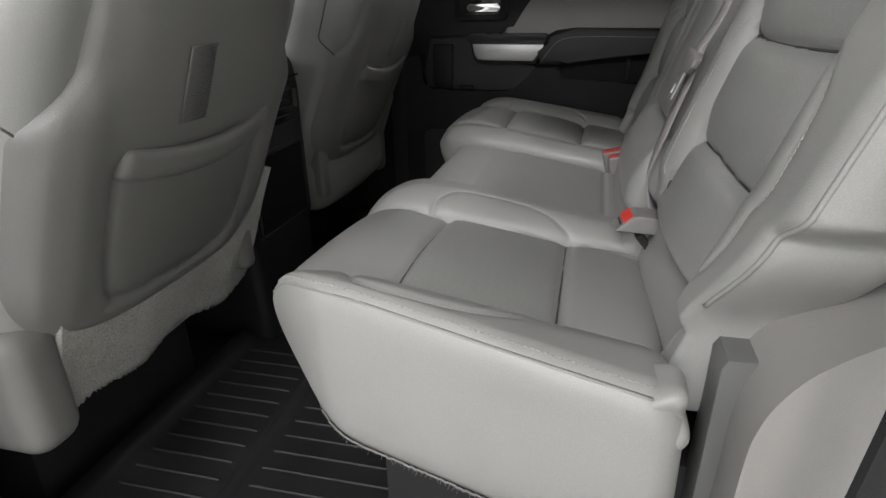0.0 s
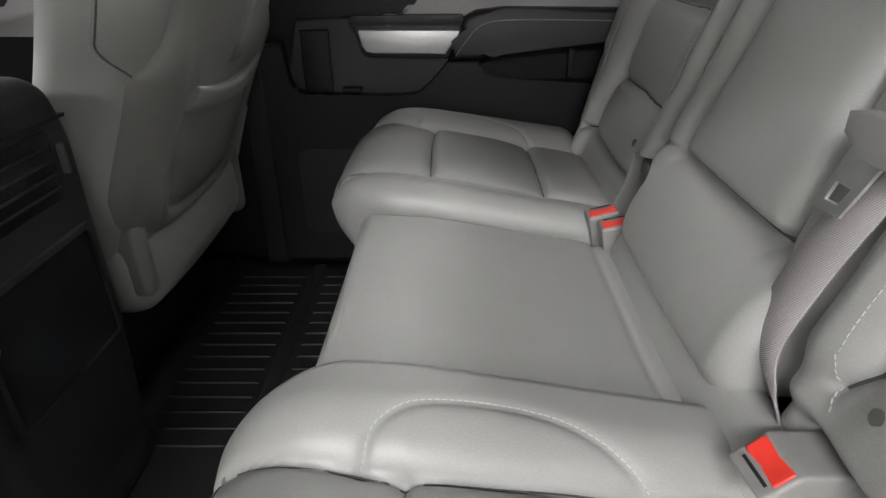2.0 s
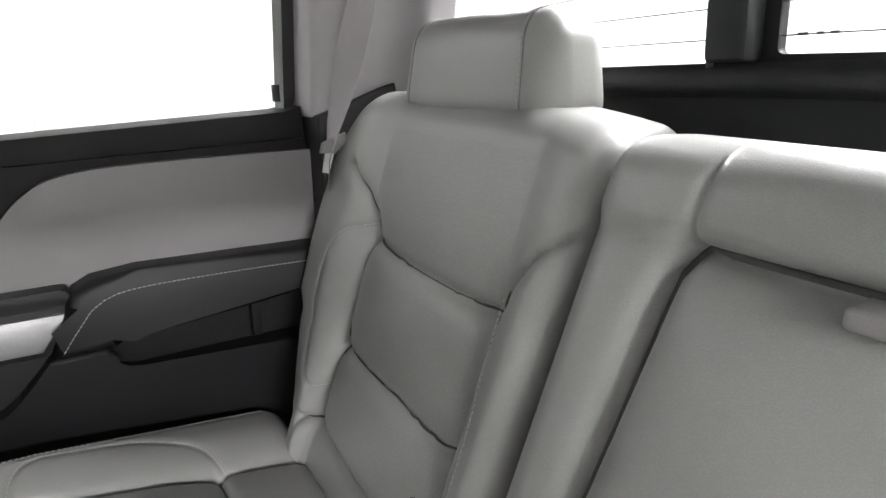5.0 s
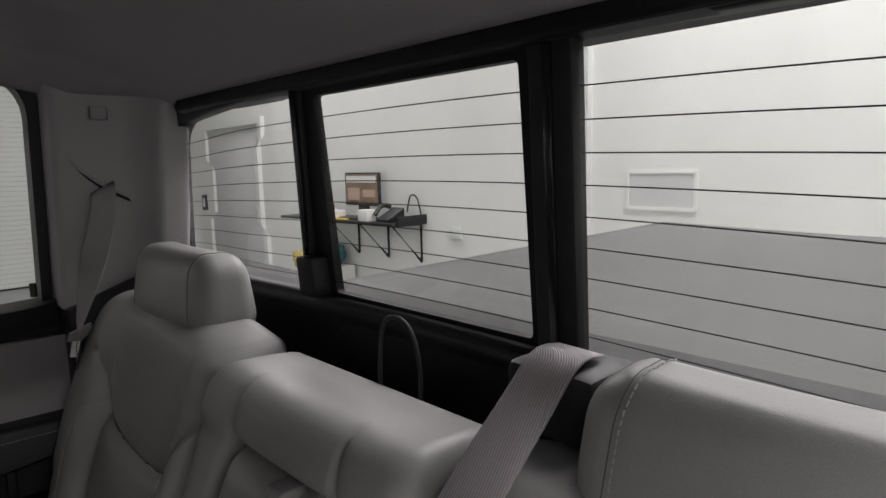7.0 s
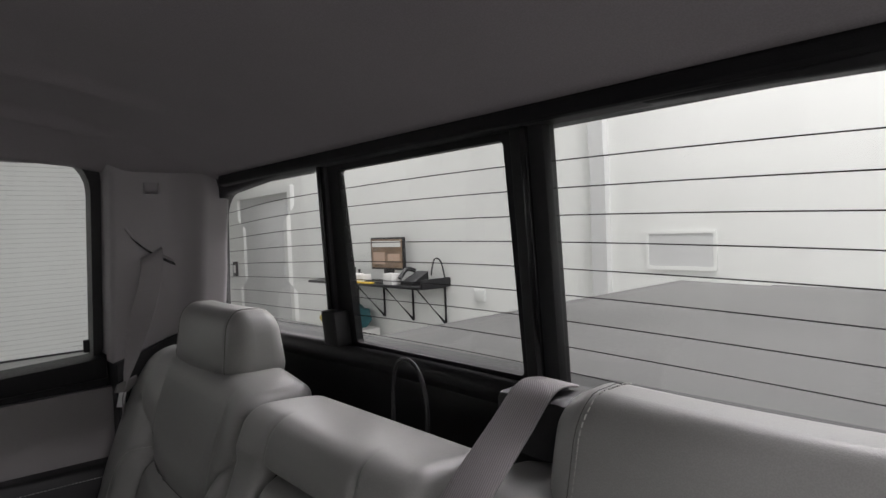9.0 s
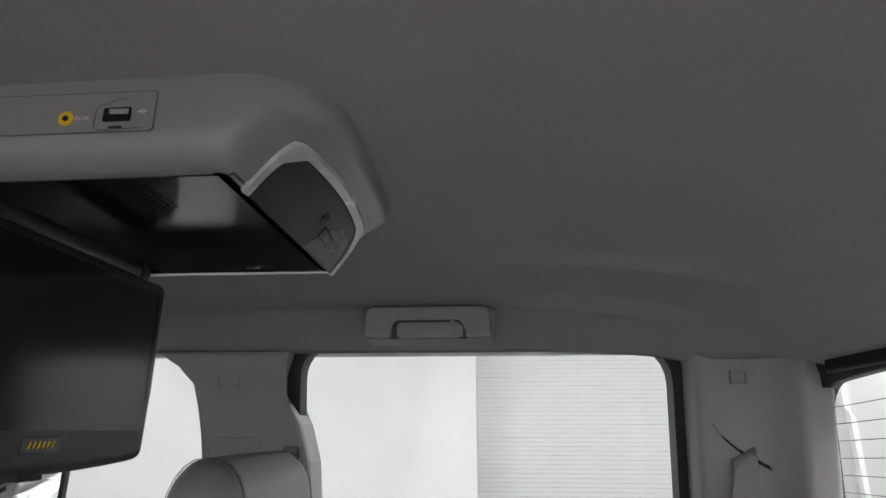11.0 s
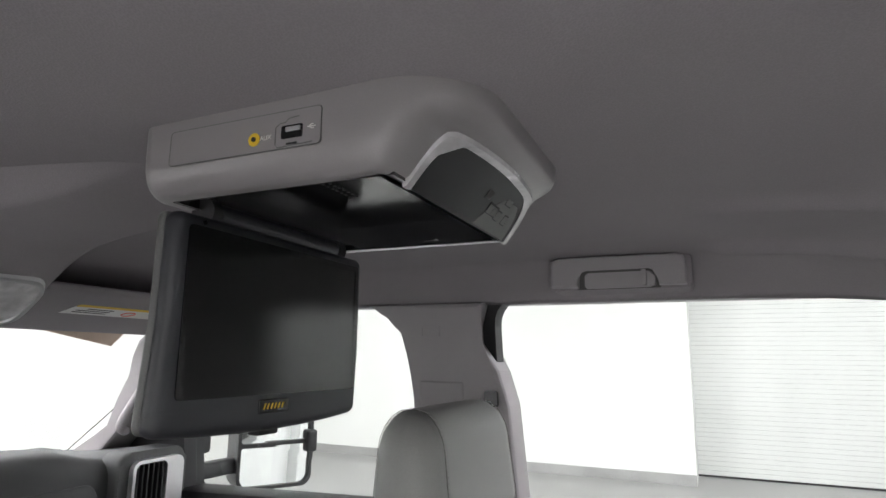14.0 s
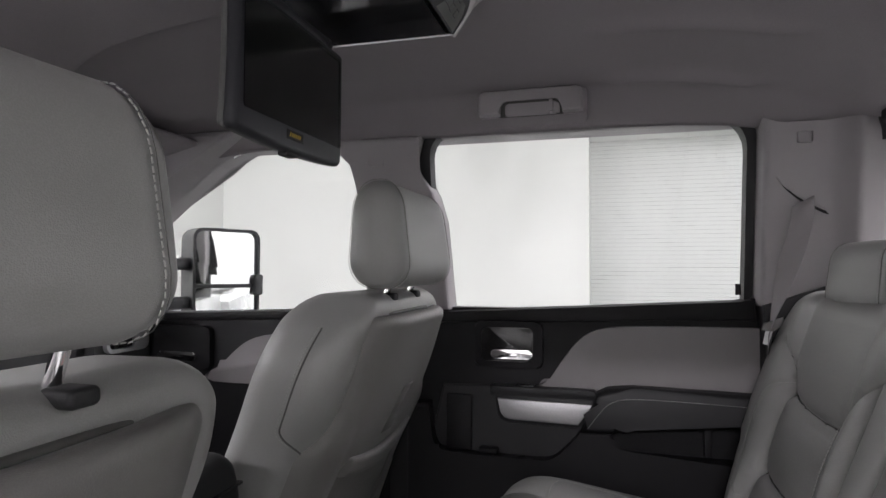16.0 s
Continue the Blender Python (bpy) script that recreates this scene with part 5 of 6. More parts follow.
def front_end():
    structure("windscreen_header", box(bmesh.new(), (-0.80, 1.50, 1.19), (0.80, 1.62, 1.30), 0.02), HEADLINER, "grey headliner edge over the windscreen", "trim")
    d = thing("dashboard", "dark grey dashboard with side air vent", "dashboard", at=(0, 1.8, 0.6))
    part("top_pad", soft_box((-0.80, 1.62, 0.60), (0.78, 2.25, 0.852), 0.05, (60, 30, 14), lambda x, y, z: (x, y, z + (0.030 * (1 - ease(0.44, 0.58, x)) - 0.10 * max(0.0, y - 1.75)) * ease(0.62, 0.80, z))), DASH, d)
    part("glovebox", prism(rounded(0.10, 0.56, 0.548, 0.805, 0.03), "y", 1.610, 1.64, 0.006), DASH, d, "dark glovebox lid")
    part("vent_surround", prism(rounded(0.578, 0.60, 0.772, 0.866, 0.03), "y", 1.585, 1.66, 0.012, 3), DASH, d)
    part("lower_panel", box(bmesh.new(), (-0.80, 1.68, -0.05), (0.80, 2.2, 0.64), 0.03), DARK, d)
    v = part("vent_bezel", ring(rounded(0.604, 0.655, 0.752, 0.846, 0.022), rounded(0.612, 0.664, 0.702, 0.838, 0.016), "y", 1.570, 1.62), SILVER, d, "silver vent bezel")
    part("vent_core", prism(rounded(0.610, 0.662, 0.704, 0.840, 0.014), "y", 1.592, 1.62), BLACK, v)
    for k in range(6):
        part("vane", box(bmesh.new(), (0.618 + 0.0145 * k, 1.574, 0.668), (0.621 + 0.0145 * k, 1.594, 0.834)), BLACK, v, smooth=False)
    part("vent_knob", box(bmesh.new(), (0.650, 1.568, 0.735), (0.664, 1.58, 0.752), 0.002), SILVER, v)
    w = thing("windscreen", "clear raked windscreen", "window", kind="structure", at=(0, 1.9, 1.0))
    g = part("pane", sheet(lambda u, t: (-0.78 + 1.56 * u, 1.58 + 0.62 * t - 0.12 * (2 * u - 1) ** 2, 1.24 - 0.44 * t), 16, 8, (0, 0.004, 0.004)), GLASS, w)
    g.visible_shadow = False
    structure("wall_front_cab", box(bmesh.new(), (-0.86, 2.2, -0.1), (0.86, 2.3, 0.80)), BLACK, "black bulkhead under the windscreen", "wall")
    h = thing("truck_hood", "white painted bonnet ahead of the windscreen", "hood", at=(0, 2.9, 0.6))
    part("hood_skin", soft_box((-0.85, 2.3, 0.35), (0.85, 3.7, 0.72), 0.08, (20, 20, 8)), BODY, h)
    for s in (-1, 1):
        v = thing("sun_visor", "grey folded sun visor with a warning label", "sun visor", "sun visors", at=(s * 0.4, 1.45, 1.18))

        def on_visor(x, y, up=0.0):
            return (s * x, y, 1.199 - 0.215 * (y - 1.32) - up)

        part("visor_board", soft_box((0.19, 1.315, 0.0), (0.665, 1.595, 0.014), 0.007, (40, 20, 6), lambda x, y, z: (s * x, y + 0.10 * max(0.0, x - 0.42) ** 1.5, on_visor(x, y)[2] + z)), HEADLINER, v)
        if s > 0:
            def strip(x0, x1, y0, y1, up):
                return sheet(lambda a, b: on_visor(x0 + (x1 - x0) * a, y0 + (y1 - y0) * b, up), 2, 2, (0, 0, -0.0006))

            part("label", strip(0.300, 0.520, 1.400, 1.450, 0.0006), PAPERWHITE, v, "white warning label with unreadable print")
            part("label_band", strip(0.300, 0.520, 1.387, 1.400, 0.0008), YELLOW, v, "yellow label band")
            for k in range(3):
                part("label_line", strip(0.315 if k else 0.33, 0.385, 1.408 + 0.012 * k, 1.412 + 0.012 * k, 0.0014), SEAM, v, smooth=False)
            part("label_mark", tube(bmesh.new(), [on_visor(0.430 + 0.013 * math.cos(t), 1.425 + 0.013 * math.sin(t), 0.0014) for t in np.linspace(0, 5.9, 18)], 0.0012, 5, closed=True), RED, v, "red round warning mark")
        part("clip", soft_box((s * 0.205 - 0.028, 1.535, 1.128), (s * 0.205 + 0.028, 1.575, 1.146), 0.006, (10, 8, 6)), DARK, v, "grey visor clip")
    o = thing("overhead_console", "grey overhead console with map lamp", "console", at=(0, 1.3, 1.2))

    def under(y):
        return line_at([(0.66, 1.290), (0.74, 1.276), (0.82, 1.262), (0.90, 1.251), (0.96, 1.245), (1.02, 1.240), (1.075, 1.233), (1.12, 1.219), (1.16, 1.199), (1.20, 1.170), (1.235, 1.146), (1.28, 1.128), (1.36, 1.118), (1.60, 1.112)], y)

    def bulge(u, t):
        y = 0.66 + 0.94 * t
        k = 2 * u - 1
        z0, z1 = under(y), roof_z(0.2, y) + 0.012
        q = min(1.0, abs(k) / 0.80)
        flare = ease(0.62, 1.0, abs(k))
        half = 0.135 + 0.055 * ease(0.9, 1.25, y)
        return (half * k * (0.82 + 0.18 * flare), y, z0 - 0.004 * (1 - q * q) + (z1 - z0) * flare)

    part("housing", sheet(bulge, 60, 70, (0, 0, 0.02)), HEADLINER, o)
    def slant(bm):
        for v in bm.verts:
            v.co.z += under(v.co.y) - 0.006
        return bm

    part("lamp_rim", slant(ring(rounded(-0.005, 1.160, 0.100, 1.250, 0.03), rounded(0.001, 1.166, 0.094, 1.244, 0.025), "z", -0.003, 0.010)), SILVER, o, "thin silver lamp rim")
    part("map_lamp", slant(prism(rounded(0.001, 1.166, 0.094, 1.244, 0.025), "z", 0.0, 0.010)), CLEAR, o, "clear map lamp lens", smooth=False)
    h = thing("grab_handle", "grey grab handle on the windscreen pillar", "grab handle", at=(0.72, 1.6, 1.0))
    part("handle", tube(bmesh.new(), smooth_line([(0.715, 1.745, 0.895), (0.690, 1.735, 0.915), (0.672, 1.65, 1.005), (0.668, 1.58, 1.075), (0.690, 1.56, 1.09)], 6), 0.013, 10), PILLAR, h)
    p = thing("tan_paper", "strip of tan paper at the top of the windscreen", "paper", at=(0.55, 1.68, 1.15))
    part("strip", sheet(lambda a, b: (0.40 + 0.24 * a, 1.665 + 0.028 * b + 0.05 * a * b, 1.172 - 0.020 * b - 0.036 * a * b), 6, 3, (0, 0.001, 0.001)), TAN, p)


front_end()


def center_console():
    c = thing("center_console", "black centre console with rear vents and storage bin", "console", at=(0, 1.1, 0.0))

    def body(x, y, z):
        w = 1 - 0.25 * max(0, (z - 0.50) / 0.11) ** 2 - 0.22 * max(0, (0.30 - z) / 0.3)
        return (x * w, y - 0.03 * max(0, z - 0.45), z)

    part("body", soft_box((-0.148, 0.845, -0.01), (0.148, 1.7, 0.612), 0.03, (30, 40, 40), body), BLACK, c)
    part("lid_seam", box(bmesh.new(), (-0.13, 0.8405, 0.556), (0.13, 0.850, 0.560)), GLOSSBLACK, c)
    part("vent_recess", prism(rounded(-0.10, 0.465, 0.088, 0.550, 0.008), "y", 0.8415, 0.86, 0.002), GLOSSBLACK, c, "glossy black vent panel")
    for k in range(4):
        part("vane", box(bmesh.new(), (-0.095, 0.8395, 0.478 + 0.017 * k), (0.083, 0.850, 0.4805 + 0.017 * k)), BLACK, c, smooth=False)
    part("vent_wheel", box(bmesh.new(), (0.098, 0.836, 0.49), (0.106, 0.85, 0.53), 0.002), SEAM, c, "grey vent wheel")
    part("bin_rim", ring(rounded(-0.115, 0.24, 0.115, 0.420, 0.012), rounded(-0.107, 0.248, 0.107, 0.412, 0.008), "y", 0.8385, 0.86), BLACK, c)
    part("bin", prism(rounded(-0.107, 0.248, 0.107, 0.412, 0.008), "y", 0.8435, 0.86), GLOSSBLACK, c, smooth=False)


center_console()


def floor_mat():
    m = thing("rubber_floor_mat", "ribbed black rubber floor mat across the rear footwell", "floor mat", at=(0, 0.65, 0.0))
    part("base", sheet(lambda u, v: (-0.76 + 1.52 * u, 0.30 + 0.62 * v, 0.0 + 0.03 * max(0, abs(2 * v - 1) - 0.9) * 10), 30, 30, (0, 0, -0.008)), RUBBER, m)
    x = -0.72
    while x < 0.72:
        if abs(x) > 0.12:
            for y0, y1 in ((0.33, 0.672), (0.728, 0.90)):
                part("rib", tube(bmesh.new(), [(x, y0, -0.001), (x, y0 + 0.01, 0.0004), (x, y1 - 0.01, 0.0004), (x, y1, -0.001)], 0.003, 6), RUBBER, m)
        x += 0.040
    part("ridge", tube(bmesh.new(), [(-0.74, 0.70, -0.029), (0.74, 0.70, -0.029)], 0.033, 20), RUBBER, m, "raised ridge along the mat")


floor_mat()


# ---- ceiling fittings ----
def grab_handle(s):
    g = thing("grab_handle", "grey folded grab handle on the roof rail", "grab handle", "grab handles", at=(s * 0.64, 0.465, 1.25))
    hole = [(0.527, 1.218), (0.526, 1.240), (0.521, 1.247), (0.512, 1.250), (0.408, 1.250), (0.399, 1.247), (0.395, 1.240), (0.393, 1.218)]
    arch = [(0.573, 1.218), (0.573, 1.256), (0.570, 1.265), (0.561, 1.270), (0.364, 1.270), (0.354, 1.266), (0.350, 1.257), (0.350, 1.218)] + hole[::-1]
    x0, x1 = sorted((s * 0.592, s * 0.625))
    part("handle", prism(arch, "x", x0, x1, 0.005, 3), PILLAR, g, smooth=False)
    x0, x1 = sorted((s * 0.615, s * 0.70))
    part("mount", prism(rounded(0.342, 1.214, 0.581, 1.274, 0.010), "x", x0, x1, 0.004), HEADLINER, g, smooth=False)
    x0, x1 = sorted((s * 0.6095, s * 0.63))
    part("inner_plate", prism(rounded(0.403, 1.216, 0.517, 1.2435, 0.006), "x", x0, x1, 0.003), PILLAR, g, smooth=False)
    # added dark plate, seen as the shaded outline round the inner plate
    x0, x1 = sorted((s * 0.6142, s * 0.64))
    part("backing_shade", prism(rounded(0.390, 1.215, 0.530, 1.252, 0.004), "x", x0, x1), SEAM, g, smooth=False)
    x0, x1 = sorted((s * 0.597, s * 0.634))
    part("stop", prism(rounded(0.399, 1.218, 0.411, 1.236, 0.003), "x", x0, x1, 0.002), PILLAR, g, smooth=False)
    part("stop", prism(rounded(0.413, 1.218, 0.421, 1.245, 0.002), "x", x0, x1, 0.002), PILLAR, g, smooth=False)


grab_handle(1)


def video_console():
    c = thing("overhead_video_console", "grey roof-mounted video console with flipped-down black screen", "video console", at=(0.01, 0.58, 1.27))

    def rise(y):
        return min(0.036, 1.25 * max(0.0, 0.507 - y))

    def shell():
        bm, n, rows = bmesh.new(), 12, []
        for z, i in ((1.290, 0.0), (1.264, 0.0), (1.245, 0.0003), (1.232, 0.001), (1.224, 0.003), (1.218, 0.0065), (1.2142, 0.011), (1.2122, 0.0155), (1.2118, 0.019)):
            k = max(0.0, (1.285 - z) / 0.073)
            r0, r1 = 0.066 - i * 0.6, max(0.004, 0.022 - i * 0.5)
            plan = rounded(-0.135 + i, 0.445 + i, 0.145 - i, 0.724 - i * 0.4, (r0, r0, r1, r1), n)
            rows.append([bm.verts.new((x, y, z + rise(y) * k)) for x, y in plan])
        m = len(rows[0])
        for A, B in zip(rows[:-1], rows[1:]):
            for i in range(m):
                bm.faces.new((A[i], A[(i + 1) % m], B[(i + 1) % m], B[i]))
        # the underside, strip by strip from side to side
        last = rows[-1]
        left = last[:n + 1][::-1] + last[3 * (n + 1):][::-1]
        right = last[n + 1:2 * (n + 1)] + last[2 * (n + 1):3 * (n + 1)]
        hole = [bm.verts.new((x, y, 1.2118)) for x, y in ((-0.109, 0.509), (-0.109, 0.703), (0.122, 0.703), (0.122, 0.509))]
        for a, b, d, e in zip(left[:-1], left[1:], right[:-1], right[1:]):
            if abs(a.co.y - b.co.y) < 0.1:
                bm.faces.new((a, b, e, d))
            else:
                # the long strip is open to the screen's recess
                for f in ((a, b, hole[1], hole[0]), (b, e, hole[2], hole[1]), (e, d, hole[3], hole[2]), (d, a, hole[0], hole[3])):
                    bm.faces.new(f)
        return bm

    part("housing", shell(), CONSOLE, c)
    part("recess_rim", tube(bmesh.new(), [(0.060, 0.7085, 1.2112), (0.118, 0.7075, 1.2112), (0.1245, 0.700, 1.2112), (0.1255, 0.508, 1.2112)], 0.0017, 6), SILVER, c, "thin bright rim")
    bm = box(bmesh.new(), (-0.1105, 0.5075, 1.2112), (0.1235, 0.7045, 1.238))
    low = min(bm.faces, key=lambda f: f.calc_center_median().z)
    bmesh.ops.delete(bm, geom=[low], context="FACES")
    r = part("recess", bm, RECESS, c, "black recess for the screen", smooth=False)
    part("recess_tab", box(bmesh.new(), (0.1175, 0.578, 1.214), (0.1235, 0.594, 1.221), 0.001), RECESS, r)
    for k in range(14):
        part("speaker_hole", tube(bmesh.new(), [(-0.035 + 0.007 * (k % 7), 0.610 + 0.007 * (k // 7), 1.2372), (-0.035 + 0.007 * (k % 7), 0.610 + 0.007 * (k // 7), 1.2385)], 0.0016, 8), BLACK, r)

    def slope(pts, lift, thick):
        bm = bmesh.new()
        lo = [bm.verts.new((x, y, 1.2115 + rise(y) - lift)) for x, y in pts]
        hi = [bm.verts.new((x, y, 1.2115 + rise(y) - lift + thick)) for x, y in pts]
        bm.faces.new(lo)
        bm.faces.new(hi[::-1])
        for i in range(len(pts)):
            j = (i + 1) % len(pts)
            bm.faces.new((lo[i], lo[j], hi[j], hi[i]))
        return bm

    rim = [(p.x, p.y) for p in smooth_line([(-0.094, 0.5095, 0), (-0.090, 0.484, 0), (-0.062, 0.471, 0), (0.012, 0.464, 0), (0.092, 0.470, 0), (0.120, 0.484, 0), (0.128, 0.5095, 0)], 6)]
    core = [(0.015 + (x - 0.015) * 0.93, 0.5095 + (y - 0.5095) * 0.83) for x, y in rim]
    part("lamp_lens", slope(rim + core[::-1], 0.004, 0.006), CLEAR, c, "clear lamp lens round the controls")
    p = part("control_panel", slope(core, 0.0025, 0.004), CONTROL, c, "black control panel")
    grey = [(0.030, 0.5065), (0.045, 0.4935)] + [(0.015 + (x - 0.015) * 0.93, 0.5062 + (y - 0.506) * 0.84) for x, y in core if x > 0.070] + [(0.108, 0.5065)]
    part("button_panel", slope(grey, 0.0032, 0.003), HINGE, p, "grey lower part of the controls")
    for bx, by, w, h in ((0.072, 0.484, 0.013, 0.006), (0.044, 0.4945, 0.010, 0.005), (0.055, 0.4945, 0.010, 0.005), (0.066, 0.4955, 0.010, 0.005), (0.086, 0.4955, 0.009, 0.005), (0.026, 0.488, 0.010, 0.005)):
        q = [(bx - w / 2, by - h / 2), (bx + w / 2, by - h / 2), (bx + w / 2, by + h / 2), (bx - w / 2, by + h / 2)]
        part("button_gap", slope([(bx + (x - bx) * 1.18, by + (y - by) * 1.3) for x, y in q], 0.0036, 0.002), BLACK, p)
        part("button", slope(q, 0.0040, 0.002), HINGE if bx > 0.04 else SEAM, p, "small grey button")
    s = part("screen", soft_box((-0.122, 0.684, 1.034), (0.142, 0.704, 1.203), 0.009, (40, 8, 24), lambda x, y, z: (x * (1 - 0.03 * max(0, (1.10 - z) / 0.07)) if x > 0 else x * (1 + 0.05 * max(0, (1.12 - z) / 0.09)), y, z - (0.006 * (1 - ((x - 0.01) / 0.13) ** 2) if z < 1.08 else 0))), SCREENSHELL, c, "black flip-down screen")
    part("screen_back", soft_box((-0.1235, 0.697, 1.0355), (0.1435, 0.707, 1.2030), 0.007, (24, 8, 20), lambda x, y, z: (x * (1 - 0.03 * max(0, (1.10 - z) / 0.07)) if x > 0 else x * (1 + 0.05 * max(0, (1.12 - z) / 0.09)), y, z - (0.006 * (1 - ((x - 0.01) / 0.13) ** 2) if z < 1.08 else 0))), HINGE, s, "grey rear shell of the screen")
    part("sensor_dot", tube(bmesh.new(), [(-0.096, 0.6832, 1.1965), (-0.096, 0.690, 1.1965)], 0.0018, 10), GLOSSBLACK, s)
    part("bezel_step", ring(rounded(-0.111, 1.060, 0.131, 1.193, 0.004), rounded(-0.106, 1.064, 0.126, 1.188, 0.002), "y", 0.6828, 0.686), GLOSSBLACK, s)
    part("display", box(bmesh.new(), (-0.106, 0.6835, 1.064), (0.126, 0.6860, 1.188)), SCREEN, s, "dark switched-off display", smooth=False)
    b = part("badge", box(bmesh.new(), (-0.020, 0.6828, 1.0440), (0.020, 0.6850, 1.0560), 0.0005), GLOSSBLACK, s, "black badge with gold mark", smooth=False)
    for k in range(6):
        x0 = -0.015 + 0.0048 * k
        part("badge_mark", prism([(x0, 1.0475), (x0 + 0.0016, 1.0475), (x0 + 0.0036, 1.0525), (x0 + 0.0020, 1.0525)], "y", 0.6823, 0.683), YELLOW, b, smooth=False)
    part("catch", box(bmesh.new(), (-0.012, 0.688, 1.0245), (0.014, 0.702, 1.031), 0.002), BLACK, s)
    part("hinge", tube(bmesh.new(), [(-0.072, 0.700, 1.209), (0.100, 0.700, 1.209)], 0.011, 16), SCREENSHELL, c)
    for hx in (-0.079, 0.107):
        part("hinge_knuckle", tube(bmesh.new(), [(hx - 0.005, 0.700, 1.209), (hx + 0.005, 0.700, 1.209)], 0.0125, 16), BLACK, c)
    f = part("face_plate", prism(rounded(0.549, 1.2305, 0.684, 1.257, 0.003), "x", -0.1354, -0.128), CONSOLE, c, "grey socket plate", smooth=False)
    part("plate_gap", tube(bmesh.new(), [(-0.1352, y, z) for y, z in rounded(0.549, 1.2305, 0.684, 1.257, 0.003)], 0.0004, 5, closed=True), HINGE, f)
    part("socket_gap", tube(bmesh.new(), [(-0.1354, y, z) for y, z in ((0.5555, 1.2325), (0.584, 1.2315), (0.586, 1.234), (0.586, 1.246), (0.583, 1.2485), (0.578, 1.2490), (0.575, 1.2515), (0.567, 1.2520))], 0.0004, 5), HINGE, f)
    a = part("aux_socket", tube(bmesh.new(), [(-0.1362, 0.604, 1.240), (-0.130, 0.604, 1.240)], 0.0048, 20), YELLOW, f, "yellow jack socket")
    part("aux_hole", tube(bmesh.new(), [(-0.1368, 0.604, 1.240), (-0.134, 0.604, 1.240)], 0.0018, 12), BLACK, a)
    u = part("usb_socket", prism(rounded(0.5635, 1.2370, 0.5805, 1.2460, 0.001), "x", -0.1364, -0.130), GLOSSBLACK, f, "black usb socket", smooth=False)
    part("usb_tongue", box(bmesh.new(), (-0.1374, 0.5645, 1.2415), (-0.134, 0.5765, 1.2447), 0.0004), STEEL, u, smooth=False)
    part("usb_notch", box(bmesh.new(), (-0.1362, 0.568, 1.2325), (-0.134, 0.576, 1.2338)), BLACK, f, smooth=False)
    word = bpy.data.curves.new("aux_word", "FONT")
    word.body, word.size, word.extrude, word.align_x = "AUX", 0.0046, 0.0002, "CENTER"
    wo = new("aux_word", word)
    wo.matrix_world = Matrix(((0, 0, -1, -0.1359), (-1, 0, 0, 0.5940), (0, 1, 0, 1.2385), (0, 0, 0, 1)))
    me = bpy.data.meshes.new_from_object(wo)
    m = wo.matrix_world.copy()
    bpy.data.objects.remove(wo)
    me.transform(m)
    me.materials.append(PAPERWHITE)
    ob = new("aux_word", me)
    ob.parent, ob.location = c, [-q for q in c.location]
    tagged(ob, "white printed word aux")
    bm = bmesh.new()
    tube(bm, [(-0.1358, 0.5595, 1.2430), (-0.1358, 0.5530, 1.2430)], 0.0004, 5)
    tube(bm, [(-0.1358, 0.5585, 1.2430), (-0.1358, 0.5568, 1.2444), (-0.1358, 0.5548, 1.2444)], 0.0004, 5)
    tube(bm, [(-0.1358, 0.5580, 1.2430), (-0.1358, 0.5562, 1.2416), (-0.1358, 0.5544, 1.2416)], 0.0004, 5)
    part("usb_sign", bm, PAPERWHITE, f, "white printed usb sign")


video_console()


def quarter_trim():
    q = thing("quarter_trim", "grey moulded trim beside the rear seat at the open door", "trim", at=(-0.74, -0.05, 0.2))
    side = [(p.x, p.y) for p in smooth_line([(0.050, -0.01, 0), (0.047, 0.20, 0), (0.042, 0.34, 0), (0.036, 0.385, 0), (0.022, 0.418, 0), (-0.002, 0.447, 0), (-0.05, 0.480, 0), (-0.12, 0.505, 0), (-0.20, 0.515, 0)], 5)]
    part("moulding", prism([(-0.20, -0.01)] + side, "x", -0.72, -0.585, 0.024, 4), QUARTER, q)
    part("lever_plate", prism([(0.030, 0.06), (0.064, 0.06), (0.062, 0.20), (0.057, 0.400), (0.052, 0.409), (0.026, 0.409)], "x", -0.662, -0.612, 0.004), HINGE, q, "grey plastic fold-down lever")
    part("door_seal", tube(bmesh.new(), [(-0.815, 0.02, -0.01), (-0.815, 0.01, 0.3), (-0.815, -0.02, 0.6), (-0.80, -0.06, 0.9), (-0.75, -0.07, 1.15)], 0.012, 8), BLACK, q, "black rubber door seal")


quarter_trim()


def truck_bed():
    t = thing("bed_cover", "dark vinyl cover stretched over the truck bed", "tonneau cover", at=(0, -1.4, 0.74))
    part("cover", sheet(lambda u, v: (-0.82 + 1.64 * u, -0.40 - 2.18 * v, 0.745 - 0.012 * math.sin(math.pi * u)), 20, 20, (0, 0, -0.03)), TONNEAU, t)
    b = thing("truck_bed", "white painted truck bed", "truck bed", at=(0, -1.4, 0))
    part("bed_body", box(bmesh.new(), (-0.98, -2.66, -0.3), (0.98, -0.38, 0.70), 0.04), BODY, b)


truck_bed()


